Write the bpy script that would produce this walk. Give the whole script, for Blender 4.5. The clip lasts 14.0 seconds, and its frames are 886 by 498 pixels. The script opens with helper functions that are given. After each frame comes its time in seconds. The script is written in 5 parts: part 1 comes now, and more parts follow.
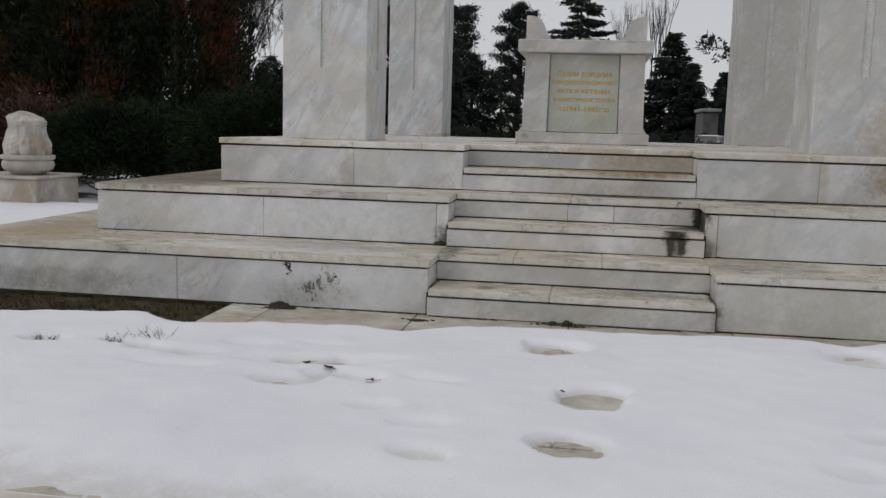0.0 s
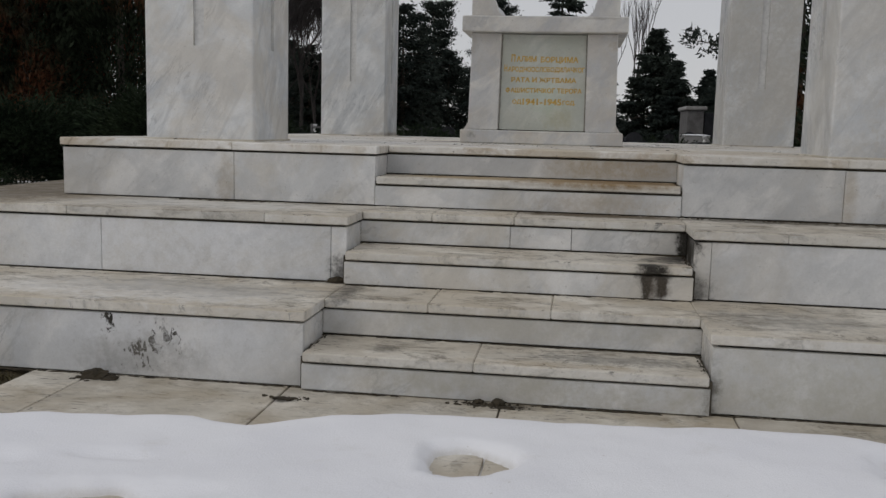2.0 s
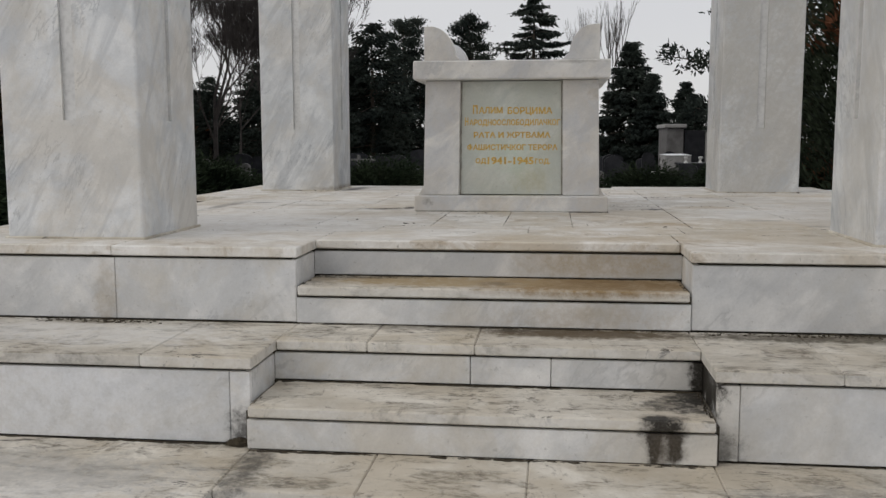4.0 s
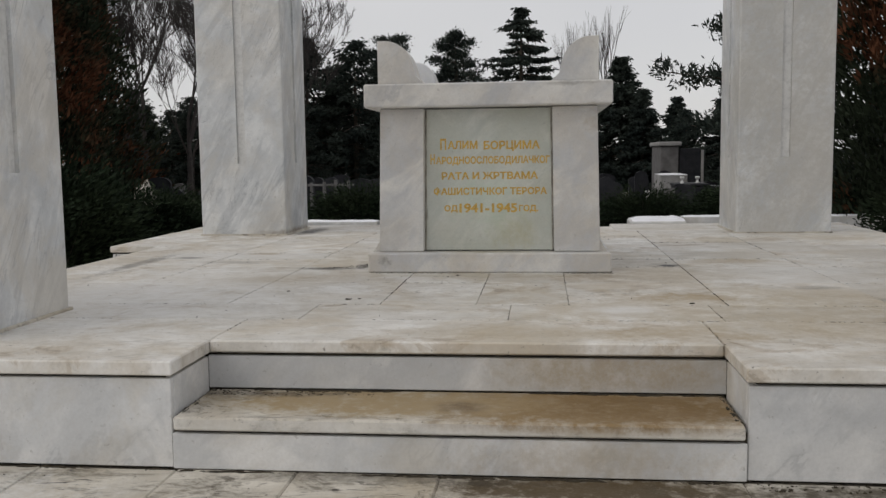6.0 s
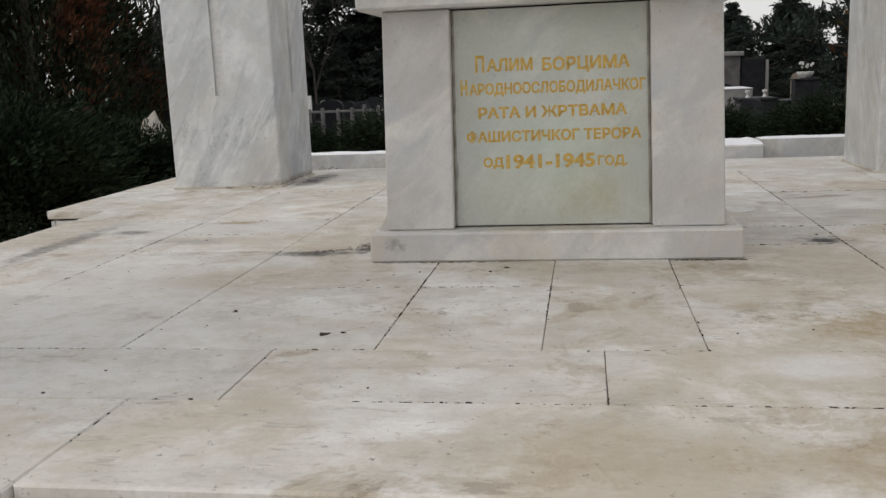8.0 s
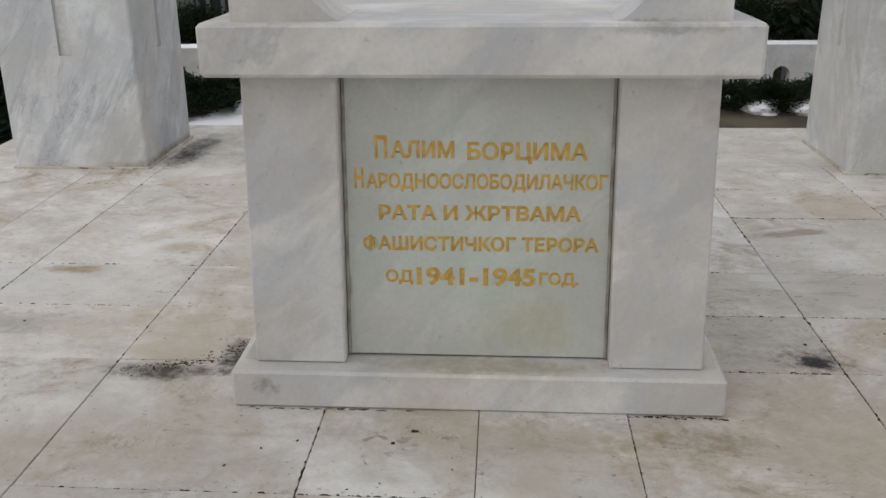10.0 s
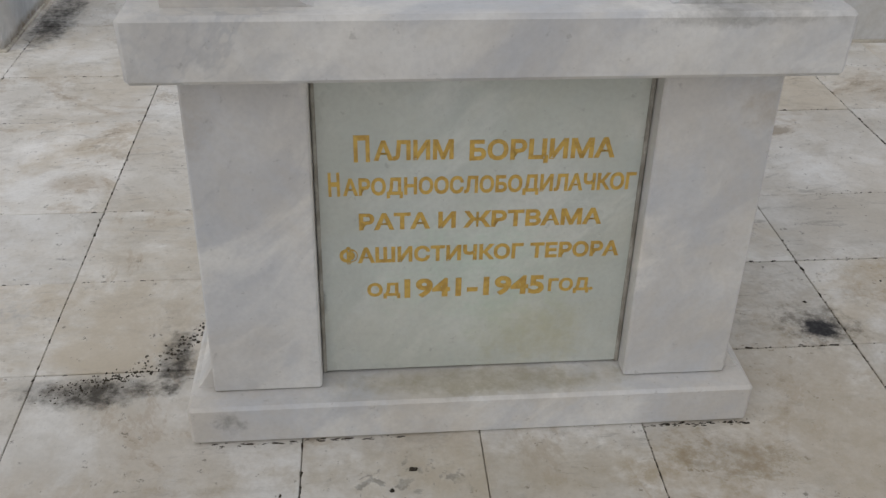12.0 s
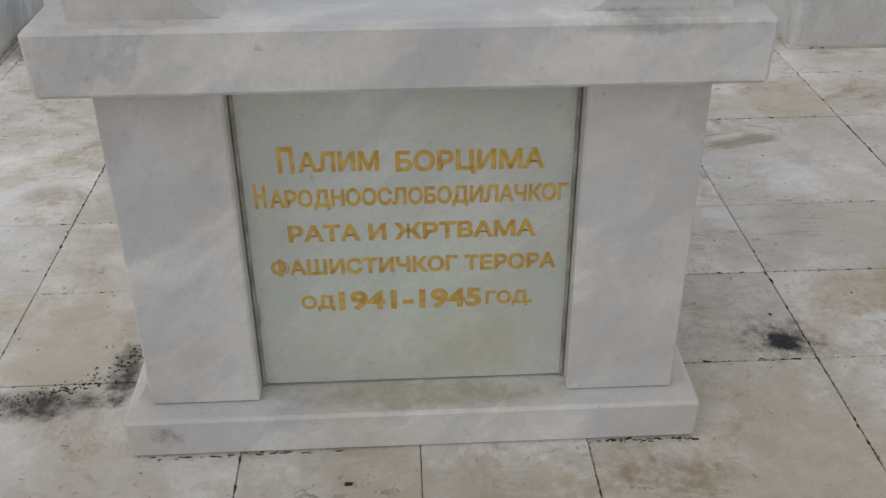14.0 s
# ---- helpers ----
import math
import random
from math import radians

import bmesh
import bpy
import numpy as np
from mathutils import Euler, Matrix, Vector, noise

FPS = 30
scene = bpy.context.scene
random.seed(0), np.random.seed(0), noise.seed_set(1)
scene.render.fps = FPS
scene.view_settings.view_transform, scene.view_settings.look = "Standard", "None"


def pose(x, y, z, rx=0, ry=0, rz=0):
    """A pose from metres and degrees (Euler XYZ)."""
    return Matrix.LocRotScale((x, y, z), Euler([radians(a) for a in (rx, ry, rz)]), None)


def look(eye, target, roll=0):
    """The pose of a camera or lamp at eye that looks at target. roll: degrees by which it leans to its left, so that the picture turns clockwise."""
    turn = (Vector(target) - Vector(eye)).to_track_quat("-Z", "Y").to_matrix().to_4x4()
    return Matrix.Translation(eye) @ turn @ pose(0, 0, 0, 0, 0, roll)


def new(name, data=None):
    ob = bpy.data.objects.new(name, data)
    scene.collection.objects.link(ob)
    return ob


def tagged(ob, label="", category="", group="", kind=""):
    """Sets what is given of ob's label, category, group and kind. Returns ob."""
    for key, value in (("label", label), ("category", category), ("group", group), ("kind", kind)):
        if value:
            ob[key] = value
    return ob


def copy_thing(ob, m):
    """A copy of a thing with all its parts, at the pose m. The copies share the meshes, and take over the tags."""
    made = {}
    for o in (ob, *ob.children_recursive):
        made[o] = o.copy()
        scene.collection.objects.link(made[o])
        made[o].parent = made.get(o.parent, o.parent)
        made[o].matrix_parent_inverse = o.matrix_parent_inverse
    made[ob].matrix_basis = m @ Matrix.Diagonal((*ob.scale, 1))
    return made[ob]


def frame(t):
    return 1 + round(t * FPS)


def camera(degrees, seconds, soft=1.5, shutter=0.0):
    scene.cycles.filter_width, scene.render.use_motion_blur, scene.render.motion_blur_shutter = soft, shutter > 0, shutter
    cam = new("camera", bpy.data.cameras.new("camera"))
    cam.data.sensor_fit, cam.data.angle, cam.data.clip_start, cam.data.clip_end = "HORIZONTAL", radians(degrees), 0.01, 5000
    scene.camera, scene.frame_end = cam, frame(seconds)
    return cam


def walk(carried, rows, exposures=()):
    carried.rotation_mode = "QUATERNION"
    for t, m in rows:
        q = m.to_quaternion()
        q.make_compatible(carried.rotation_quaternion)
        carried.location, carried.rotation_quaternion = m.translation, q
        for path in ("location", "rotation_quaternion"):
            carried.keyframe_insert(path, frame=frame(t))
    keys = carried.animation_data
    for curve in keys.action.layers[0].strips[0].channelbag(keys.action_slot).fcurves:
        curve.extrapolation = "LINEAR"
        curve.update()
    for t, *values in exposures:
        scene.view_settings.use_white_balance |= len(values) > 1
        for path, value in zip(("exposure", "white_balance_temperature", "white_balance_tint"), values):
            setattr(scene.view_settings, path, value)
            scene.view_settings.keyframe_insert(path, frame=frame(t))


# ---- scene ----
cam = camera(51.2, 14.0, soft=1.45)
PATH = [
    (0, (0.105, -0.531, 1.245), (-0.203, 1.427, 0.981), 1.6),
    (0.5, (0.177, -0.056, 1.204), (-0.13, 1.906, 0.967), 1.7),
    (1, (0.178, 0.395, 1.243), (-0.104, 2.361, 1.012), 1.8),
    (1.5, (0.297, 0.861, 1.249), (-0.126, 2.8, 1.002), 1.3),
    (2, (0.298, 1.325, 1.23), (0.021, 3.288, 0.967), 1.5),
    (2.5, (0.291, 1.722, 1.26), (0.19, 3.702, 1.003), 1.5),
    (3, (0.372, 2.087, 1.393), (0.112, 4.049, 1.107), 0.8),
    (3.5, (0.34, 2.378, 1.437), (-0.047, 4.319, 1.149), -0.2),
    (4, (0.29, 2.658, 1.605), (0.055, 4.631, 1.37), -0.1),
    (4.2, (0.309, 2.786, 1.619), (0.097, 4.763, 1.412), -0.2),
    (6.3, (0.287, 4.33, 1.761), (0.071, 6.308, 1.56), -0.8),
    (6.5, (0.227, 4.533, 1.732), (0.028, 6.509, 1.496), -0.4),
    (7, (0.198, 4.971, 1.758), (0.089, 6.932, 1.381), -1.4),
    (7.5, (0.23, 5.402, 1.786), (0.003, 7.336, 1.33), -1.9),
    (8, (0.113, 5.828, 1.787), (-0.193, 7.77, 1.416), -2.4),
    (8.5, (0.071, 6.18, 1.956), (-0.118, 8.131, 1.554), -0.7),
    (10.8, (0.017, 7.148, 2.5), (-0.088, 8.95, 1.638), -0.2),
    (11, (-0.03, 7.201, 2.521), (-0.12, 8.984, 1.618), 0.0),
    (11.5, (-0.197, 7.454, 2.625), (-0.155, 9.166, 1.592), -0.6),
    (12, (-0.259, 7.553, 2.725), (-0.098, 9.209, 1.615), 1.4),
    (12.5, (-0.208, 7.557, 2.717), (-0.069, 9.218, 1.613), 1.0),
    (13, (-0.163, 7.55, 2.718), (-0.025, 9.216, 1.62), 0.7),
    (13.5, (-0.121, 7.546, 2.714), (0.004, 9.216, 1.622), 0.4),
    (14, (-0.023, 7.563, 2.718), (0.059, 9.235, 1.624), -0.2),
]
EXPOSURES = [(0.0, -0.25, 6650, 10), (1.0, -0.36, 6650, 10), (2.5, -0.32, 6700, 10), (3.4, -0.13, 6750, 10), (4.2, 0.02, 6800, 10), (6.5, -0.08, 6900, 10), (7.0, 0.05, 7000, 10), (7.5, 0.13, 6950, 10), (8.5, 0.14, 6800, 10), (11.0, 0.07, 6600, 10), (14.0, 0.02, 6550, 10)]
walk(cam, [(t, look(eye, target, roll)) for t, eye, target, roll in PATH], EXPOSURES)

# ---------------------------------------------------------------- world, sun
world = bpy.data.worlds.new("overcast")
scene.world = world
world.use_nodes = True
wn, wl = world.node_tree.nodes, world.node_tree.links
wn.clear()
sky = wn.new("ShaderNodeTexSky")
sky.sky_type = "NISHITA"
sky.sun_disc = False
sky.sun_elevation = radians(42)
sky.sun_rotation = radians(236)
bg_sky = wn.new("ShaderNodeBackground")
bg_sky.inputs["Strength"].default_value = 0.012
wl.new(sky.outputs[0], bg_sky.inputs["Color"])
wcoord = wn.new("ShaderNodeTexCoord")
wnoise = wn.new("ShaderNodeTexNoise")
wnoise.inputs["Scale"].default_value = 2.0
wnoise.inputs["Detail"].default_value = 4.0
wl.new(wcoord.outputs["Generated"], wnoise.inputs["Vector"])
wramp = wn.new("ShaderNodeValToRGB")
wramp.color_ramp.elements[0].position, wramp.color_ramp.elements[0].color = 0.3, (0.575, 0.585, 0.625, 1)
wramp.color_ramp.elements[1].position, wramp.color_ramp.elements[1].color = 0.7, (0.65, 0.66, 0.69, 1)
wl.new(wnoise.outputs[0], wramp.inputs[0])
bg_cloud = wn.new("ShaderNodeBackground")
wl.new(wramp.outputs[0], bg_cloud.inputs["Color"])
wadd = wn.new("ShaderNodeAddShader")
wl.new(bg_sky.outputs[0], wadd.inputs[0])
wl.new(bg_cloud.outputs[0], wadd.inputs[1])
wout = wn.new("ShaderNodeOutputWorld")
wl.new(wadd.outputs[0], wout.inputs["Surface"])

sun_data = bpy.data.lights.new("sun", "SUN")
sun_data.energy, sun_data.angle, sun_data.color = 0.72, radians(45), (1.0, 0.97, 0.93)
sun = new("sun", sun_data)
sun.matrix_world = look((-22, -6, 20), (0, 9, 0))


# ---------------------------------------------------------------- materials
class Nodes:
    """A node material with short calls."""

    def __init__(self, name):
        self.m = bpy.data.materials.new(name)
        self.m.use_nodes = True
        self.t = self.m.node_tree
        self.t.nodes.clear()
        self.out = self.t.nodes.new("ShaderNodeOutputMaterial")
        self.b = self.t.nodes.new("ShaderNodeBsdfPrincipled")
        self.t.links.new(self.b.outputs[0], self.out.inputs[0])
        self.geo = self.t.nodes.new("ShaderNodeNewGeometry")
        self.pos = self.geo.outputs["Position"]

    def link(self, value, socket):
        if hasattr(value, "is_linked"):
            self.t.links.new(value, socket)
        elif isinstance(value, tuple) and len(value) == 3 and socket.type == "RGBA":
            socket.default_value = (*value, 1)
        else:
            socket.default_value = value

    def noise(self, scale, detail=4.0, rough=0.55, distort=0.0, vec=None):
        n = self.t.nodes.new("ShaderNodeTexNoise")
        self.link(vec or self.pos, n.inputs["Vector"])
        n.inputs["Scale"].default_value, n.inputs["Detail"].default_value = scale, detail
        n.inputs["Roughness"].default_value, n.inputs["Distortion"].default_value = rough, distort
        return n.outputs[0]

    def calc(self, op, a, b=0.0, c=0.0):
        n = self.t.nodes.new("ShaderNodeMath")
        n.operation = op
        for v, s in zip((a, b, c), n.inputs):
            self.link(v, s)
        return n.outputs[0]

    def vec(self, op, a, b):
        n = self.t.nodes.new("ShaderNodeVectorMath")
        n.operation = op
        self.link(a, n.inputs[0])
        self.link(b, n.inputs[1])
        return n.outputs[1] if op == "LENGTH" else n.outputs[0]

    def step(self, v, lo, hi, a=0.0, b=1.0):
        n = self.t.nodes.new("ShaderNodeMapRange")
        n.interpolation_type = "SMOOTHSTEP"
        self.link(v, n.inputs[0])
        for k, x in enumerate((lo, hi, a, b)):
            n.inputs[k + 1].default_value = x
        return n.outputs[0]

    def mix(self, fac, a, b, mode="MIX"):
        n = self.t.nodes.new("ShaderNodeMix")
        n.data_type, n.blend_type = "RGBA", mode
        self.link(fac, n.inputs[0])
        self.link(a, n.inputs[6])
        self.link(b, n.inputs[7])
        return n.outputs[2]

    def bump(self, h, strength, dist=0.01):
        n = self.t.nodes.new("ShaderNodeBump")
        self.link(h, n.inputs["Height"])
        n.inputs["Strength"].default_value, n.inputs["Distance"].default_value = strength, dist
        self.t.links.new(n.outputs[0], self.b.inputs["Normal"])

    def random(self):
        return self.t.nodes.new("ShaderNodeObjectInfo").outputs["Random"]

    def island(self):
        return self.geo.outputs["Random Per Island"]

    def done(self, color, rough=0.6, metal=0.0, spec=0.5):
        self.link(color, self.b.inputs["Base Color"])
        self.link(rough, self.b.inputs["Roughness"])
        self.b.inputs["Metallic"].default_value = metal
        self.b.inputs["Specular IOR Level"].default_value = spec
        return self.m


OCHRE, RUST, SOOT, GREY, MOSS = (0.36, 0.27, 0.15), (0.27, 0.175, 0.075), (0.022, 0.019, 0.014), (0.20, 0.19, 0.17), (0.12, 0.11, 0.05)


# pale marble tone for broad patches of the treads and floor
PALE_MARBLE = (0.76, 0.755, 0.74)


def stained(n, color, marks):
    """Lays stains and tone patches over a colour: centre, radii, tint, strength, raggedness. A raggedness over 2 breaks
    the stain into specks.
    """
    ragged = n.calc("ADD", n.noise(7.0, 8.0, 0.72), n.calc("MULTIPLY", n.calc("SUBTRACT", n.noise(34.0, 5.0, 0.7), 0.5), 0.7))
    mottle = n.step(n.noise(16.0, 7.0, 0.75), 0.36, 0.60, 0.55, 1.15)
    specks = n.step(n.noise(1.0, 5.0, 0.65, 0.6, n.vec("MULTIPLY", n.pos, (27.0, 27.0, 17.0))), 0.545, 0.585)
    for centre, radii, tint, strength, rag in marks:
        d = n.vec("LENGTH", n.vec("DIVIDE", n.vec("SUBTRACT", n.pos, centre), radii), (0, 0, 0))
        d = n.calc("ADD", d, n.calc("MULTIPLY", n.calc("SUBTRACT", ragged, 0.5), 1.6 * rag))
        f = n.calc("MULTIPLY", n.step(d, 0.30, 1.05, strength, 0.0), mottle)
        color = n.mix(n.calc("MULTIPLY", f, specks) if rag > 2 else f, color, tint)
    return color


def marble(name, light, dark, vein, dirt, dirt_amount, marks=(), vein_amount=0.5, rough=0.5, streak=0.0, grit=0.4, blotch=0.45, ragged=0.0, slant=0.0):
    """Weathered marble: clouds, slanting veins, soft dirt, streaks along the slabs, dark grit and the stains and tones
    of the place.
    """
    n = Nodes(name)
    turn = n.t.nodes.new("ShaderNodeMapping")
    n.link(n.vec("ADD", n.pos, n.calc("MULTIPLY", n.random(), 37.0)), turn.inputs["Vector"])
    turn.vector_type = "TEXTURE"
    turn.inputs["Rotation"].default_value, turn.inputs["Scale"].default_value = (0.4, 0.62, 0.2), (0.36, 0.36, 1.25)
    p = turn.outputs[0]
    cloud = n.noise(0.9, 6.0, 0.6, 0.5, p)
    c = n.mix(n.step(cloud, 0.39, 0.61), light, dark)
    c = n.mix(n.calc("MULTIPLY", n.step(n.noise(4.2, 7.0, 0.66, 0.5), 0.42, 0.60), 0.55), c, tuple(0.6 * a + 0.4 * d for a, d in zip(dark, vein)))
    lean = n.t.nodes.new("ShaderNodeMapping")
    n.link(n.vec("ADD", n.pos, n.calc("MULTIPLY", n.random(), 19.0)), lean.inputs["Vector"])
    lean.vector_type = "TEXTURE"
    lean.inputs["Rotation"].default_value, lean.inputs["Scale"].default_value = (0.3, 0.8, 0.3), (0.8, 0.8, 1.5)
    patch = n.noise(3.0, 7.0, 0.60, 0.6, lean.outputs[0])
    c = n.mix(n.calc("MULTIPLY", n.step(patch, 0.49, 0.66), blotch), c, tuple(0.55 * a + 0.45 * d for a, d in zip(dark, vein)))
    c = n.mix(n.calc("MULTIPLY", n.step(patch, 0.48, 0.34), blotch), c, tuple(min(0.84, 1.10 * v) for v in light))
    ridge = n.calc("ABSOLUTE", n.calc("SUBTRACT", n.noise(1.0, 6.0, 0.62, 0.25, p), 0.5))
    c = n.mix(n.calc("MULTIPLY", n.step(ridge, 0.0, 0.020, 1.0, 0.0), n.calc("MULTIPLY", n.step(n.noise(1.3, 3.0), 0.44, 0.66), vein_amount)), c, vein)
    c = n.mix(n.calc("MULTIPLY", n.step(ridge, 0.0, 0.12, 1.0, 0.0), 0.25 * vein_amount), c, vein)
    if slant:
        xyz = n.t.nodes.new("ShaderNodeSeparateXYZ")
        n.link(n.vec("ADD", n.pos, n.calc("MULTIPLY", n.random(), 23.0)), xyz.inputs[0])
        grain = n.t.nodes.new("ShaderNodeCombineXYZ")
        n.link(n.calc("SUBTRACT", n.calc("ADD", xyz.outputs[0], xyz.outputs[1]), n.calc("MULTIPLY", xyz.outputs[2], 0.55)), grain.inputs[0])
        n.link(n.calc("MULTIPLY", n.calc("SUBTRACT", xyz.outputs[0], xyz.outputs[1]), 0.3), grain.inputs[1])
        n.link(n.calc("MULTIPLY", xyz.outputs[2], 0.22), grain.inputs[2])
        bands = n.noise(7.0, 7.0, 0.62, 0.7, grain.outputs[0])
        c = n.mix(n.calc("MULTIPLY", n.step(bands, 0.47, 0.62), 0.60 * slant), c, tuple(0.45 * a + 0.55 * d for a, d in zip(dark, vein)))
        hair = n.calc("ABSOLUTE", n.calc("SUBTRACT", n.noise(4.0, 8.0, 0.66, 0.9, grain.outputs[0]), 0.5))
        c = n.mix(n.calc("MULTIPLY", n.calc("MULTIPLY", n.step(hair, 0.0, 0.016, 1.0, 0.0), n.step(n.noise(1.6, 3.0), 0.44, 0.58)), 0.6 * slant), c, vein)
    c = n.mix(n.calc("MULTIPLY", n.step(n.noise(1.7, 9.0, 0.70, 0.4), 0.41, 0.62), n.calc("MULTIPLY", n.calc("ADD", 0.55, n.calc("MULTIPLY", n.random(), 0.9)), dirt_amount)), c, dirt)
    if ragged:
        worn = n.noise(2.3, 10.0, 0.74, 0.7, n.vec("ADD", n.pos, n.calc("MULTIPLY", n.random(), 11.0)))
        c = n.mix(n.calc("MULTIPLY", n.step(worn, 0.55, 0.60), ragged), c, (0.40, 0.315, 0.215))
        c = n.mix(n.calc("MULTIPLY", n.step(worn, 0.615, 0.64), ragged), c, (0.20, 0.15, 0.10))
        scar = n.calc("ABSOLUTE", n.calc("SUBTRACT", n.noise(3.1, 7.0, 0.66, 1.2), 0.5))
        where = n.step(n.noise(2.2, 4.0, 0.6), 0.57, 0.66)
        c = n.mix(n.calc("MULTIPLY", n.calc("MULTIPLY", n.step(scar, 0.0, 0.010, 1.0, 0.0), where), ragged), c, (0.10, 0.085, 0.065))
    if streak:
        long = n.noise(1.0, 8.0, 0.70, 0.8, n.vec("MULTIPLY", n.pos, (3.0, 8.0, 4.0)))
        pits = n.step(n.noise(1.0, 8.0, 0.75, 0.5, n.vec("MULTIPLY", n.pos, (22.0, 45.0, 30.0))), 0.40, 0.60, 0.25, 1.0)
        c = n.mix(n.calc("MULTIPLY", n.calc("MULTIPLY", n.step(long, 0.51, 0.61), pits), streak), c, (0.14, 0.12, 0.085))
        c = n.mix(n.calc("MULTIPLY", n.calc("MULTIPLY", n.step(n.noise(5.0, 9.0, 0.78, 1.0), 0.55, 0.62), pits), streak), c, (0.085, 0.07, 0.05))
        fine = n.noise(1.0, 6.0, 0.7, 1.2, n.vec("MULTIPLY", n.pos, (7.0, 26.0, 8.0)))
        c = n.mix(n.calc("MULTIPLY", n.calc("MULTIPLY", n.step(fine, 0.575, 0.625), n.step(n.noise(1.5, 3.0), 0.45, 0.6)), min(1.0, streak * 1.8)), c, (0.06, 0.052, 0.04))
    c = n.mix(n.calc("MULTIPLY", n.step(n.noise(38.0, 5.0, 0.7), 0.62, 0.70), grit), c, (0.14, 0.125, 0.10))
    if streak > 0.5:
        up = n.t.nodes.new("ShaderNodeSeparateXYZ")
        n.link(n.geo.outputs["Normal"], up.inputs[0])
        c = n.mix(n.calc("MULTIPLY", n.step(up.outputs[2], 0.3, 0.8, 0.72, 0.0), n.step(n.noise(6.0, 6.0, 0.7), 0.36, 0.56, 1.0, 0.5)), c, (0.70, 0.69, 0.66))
    c = stained(n, c, marks)
    c = n.mix(n.calc("MULTIPLY", n.step(n.noise(90.0, 3.0), 0.35, 0.7), 0.10), c, (0.30, 0.29, 0.27))
    tone = n.calc("ADD", 0.92, n.calc("MULTIPLY", n.random(), 0.13))
    c = n.mix(1.0, c, tone, "MULTIPLY")
    n.bump(n.calc("ADD", n.noise(55.0, 6.0, 0.7), n.noise(6.0, 3.0)), 0.25, 0.004)
    return n.done(c, n.step(n.noise(5.0, 4.0), 0.3, 0.7, rough - 0.10, rough + 0.17), 0.0, 0.32)


FACE_STAINS_TONES = (
    # paler, bluer patches over the wing faces, faint on the right
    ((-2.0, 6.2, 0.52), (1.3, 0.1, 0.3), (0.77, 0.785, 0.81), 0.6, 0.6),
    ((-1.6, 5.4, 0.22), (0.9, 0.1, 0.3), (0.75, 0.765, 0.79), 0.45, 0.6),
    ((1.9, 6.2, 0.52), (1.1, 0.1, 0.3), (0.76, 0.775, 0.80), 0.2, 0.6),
    ((-1.74, 5.4, 0.12), (0.13, 0.1, 0.07), SOOT, 1.6, 2.05),
    ((-1.88, 5.4, 0.28), (0.06, 0.1, 0.12), SOOT, 1.5, 2.05),
    ((-1.62, 5.4, 0.21), (0.13, 0.1, 0.12), SOOT, 0.9, 2.05),
    # darker yellow-grey tone on the lower right wing and two lowest risers
    ((2.2, 5.4, 0.15), (1.8, 0.1, 0.4), (0.47, 0.46, 0.41), 0.8, 0.6),
    ((0.1, 5.4, 0.08), (1.1, 0.15, 0.12), (0.40, 0.38, 0.32), 0.6, 0.9),
    ((0.1, 5.75, 0.27), (1.1, 0.12, 0.10), (0.45, 0.43, 0.37), 0.5, 0.9),
    ((-1.75, 5.4, 0.10), (0.40, 0.1, 0.14), GREY, 0.45, 1.0),
    ((0.685, 6.14, 0.46), (0.034, 0.12, 0.14), SOOT, 1.4, 0.8),
    ((0.762, 6.14, 0.46), (0.034, 0.12, 0.14), SOOT, 1.4, 0.8),
    ((0.72, 6.14, 0.505), (0.11, 0.12, 0.05), SOOT, 1.3, 0.7),
    ((0.722, 6.14, 0.44), (0.10, 0.12, 0.13), (0.06, 0.048, 0.035), 0.75, 0.7),
    ((0.92, 6.42, 0.62), (0.09, 0.28, 0.16), SOOT, 1.6, 0.9),
    ((0.55, 7.24, 1.0), (0.55, 0.1, 0.14), OCHRE, 0.55, 0.7),
    ((0.40, 6.93, 0.78), (0.55, 0.1, 0.12), OCHRE, 0.40, 0.8),
    ((2.60, 6.9, 0.93), (0.55, 0.1, 0.30), RUST, 0.85, 0.9),
    ((0.92, 5.55, 0.12), (0.06, 0.3, 0.2), SOOT, 0.5, 1.0),
    ((-0.93, 6.2, 0.42), (0.10, 0.06, 0.12), SOOT, 0.7, 1.4),
    ((0.95, 6.2, 0.42), (0.12, 0.06, 0.10), SOOT, 0.6, 1.4),
    ((-3.6, 5.4, 0.1), (1.0, 0.1, 0.14), GREY, 0.5, 1.0),
    ((-1.88, 6.9, 0.80), (0.08, 0.1, 0.3), OCHRE, 0.35, 0.8),
    ((1.86, 6.9, 0.85), (0.06, 0.1, 0.26), OCHRE, 0.35, 0.8),
)
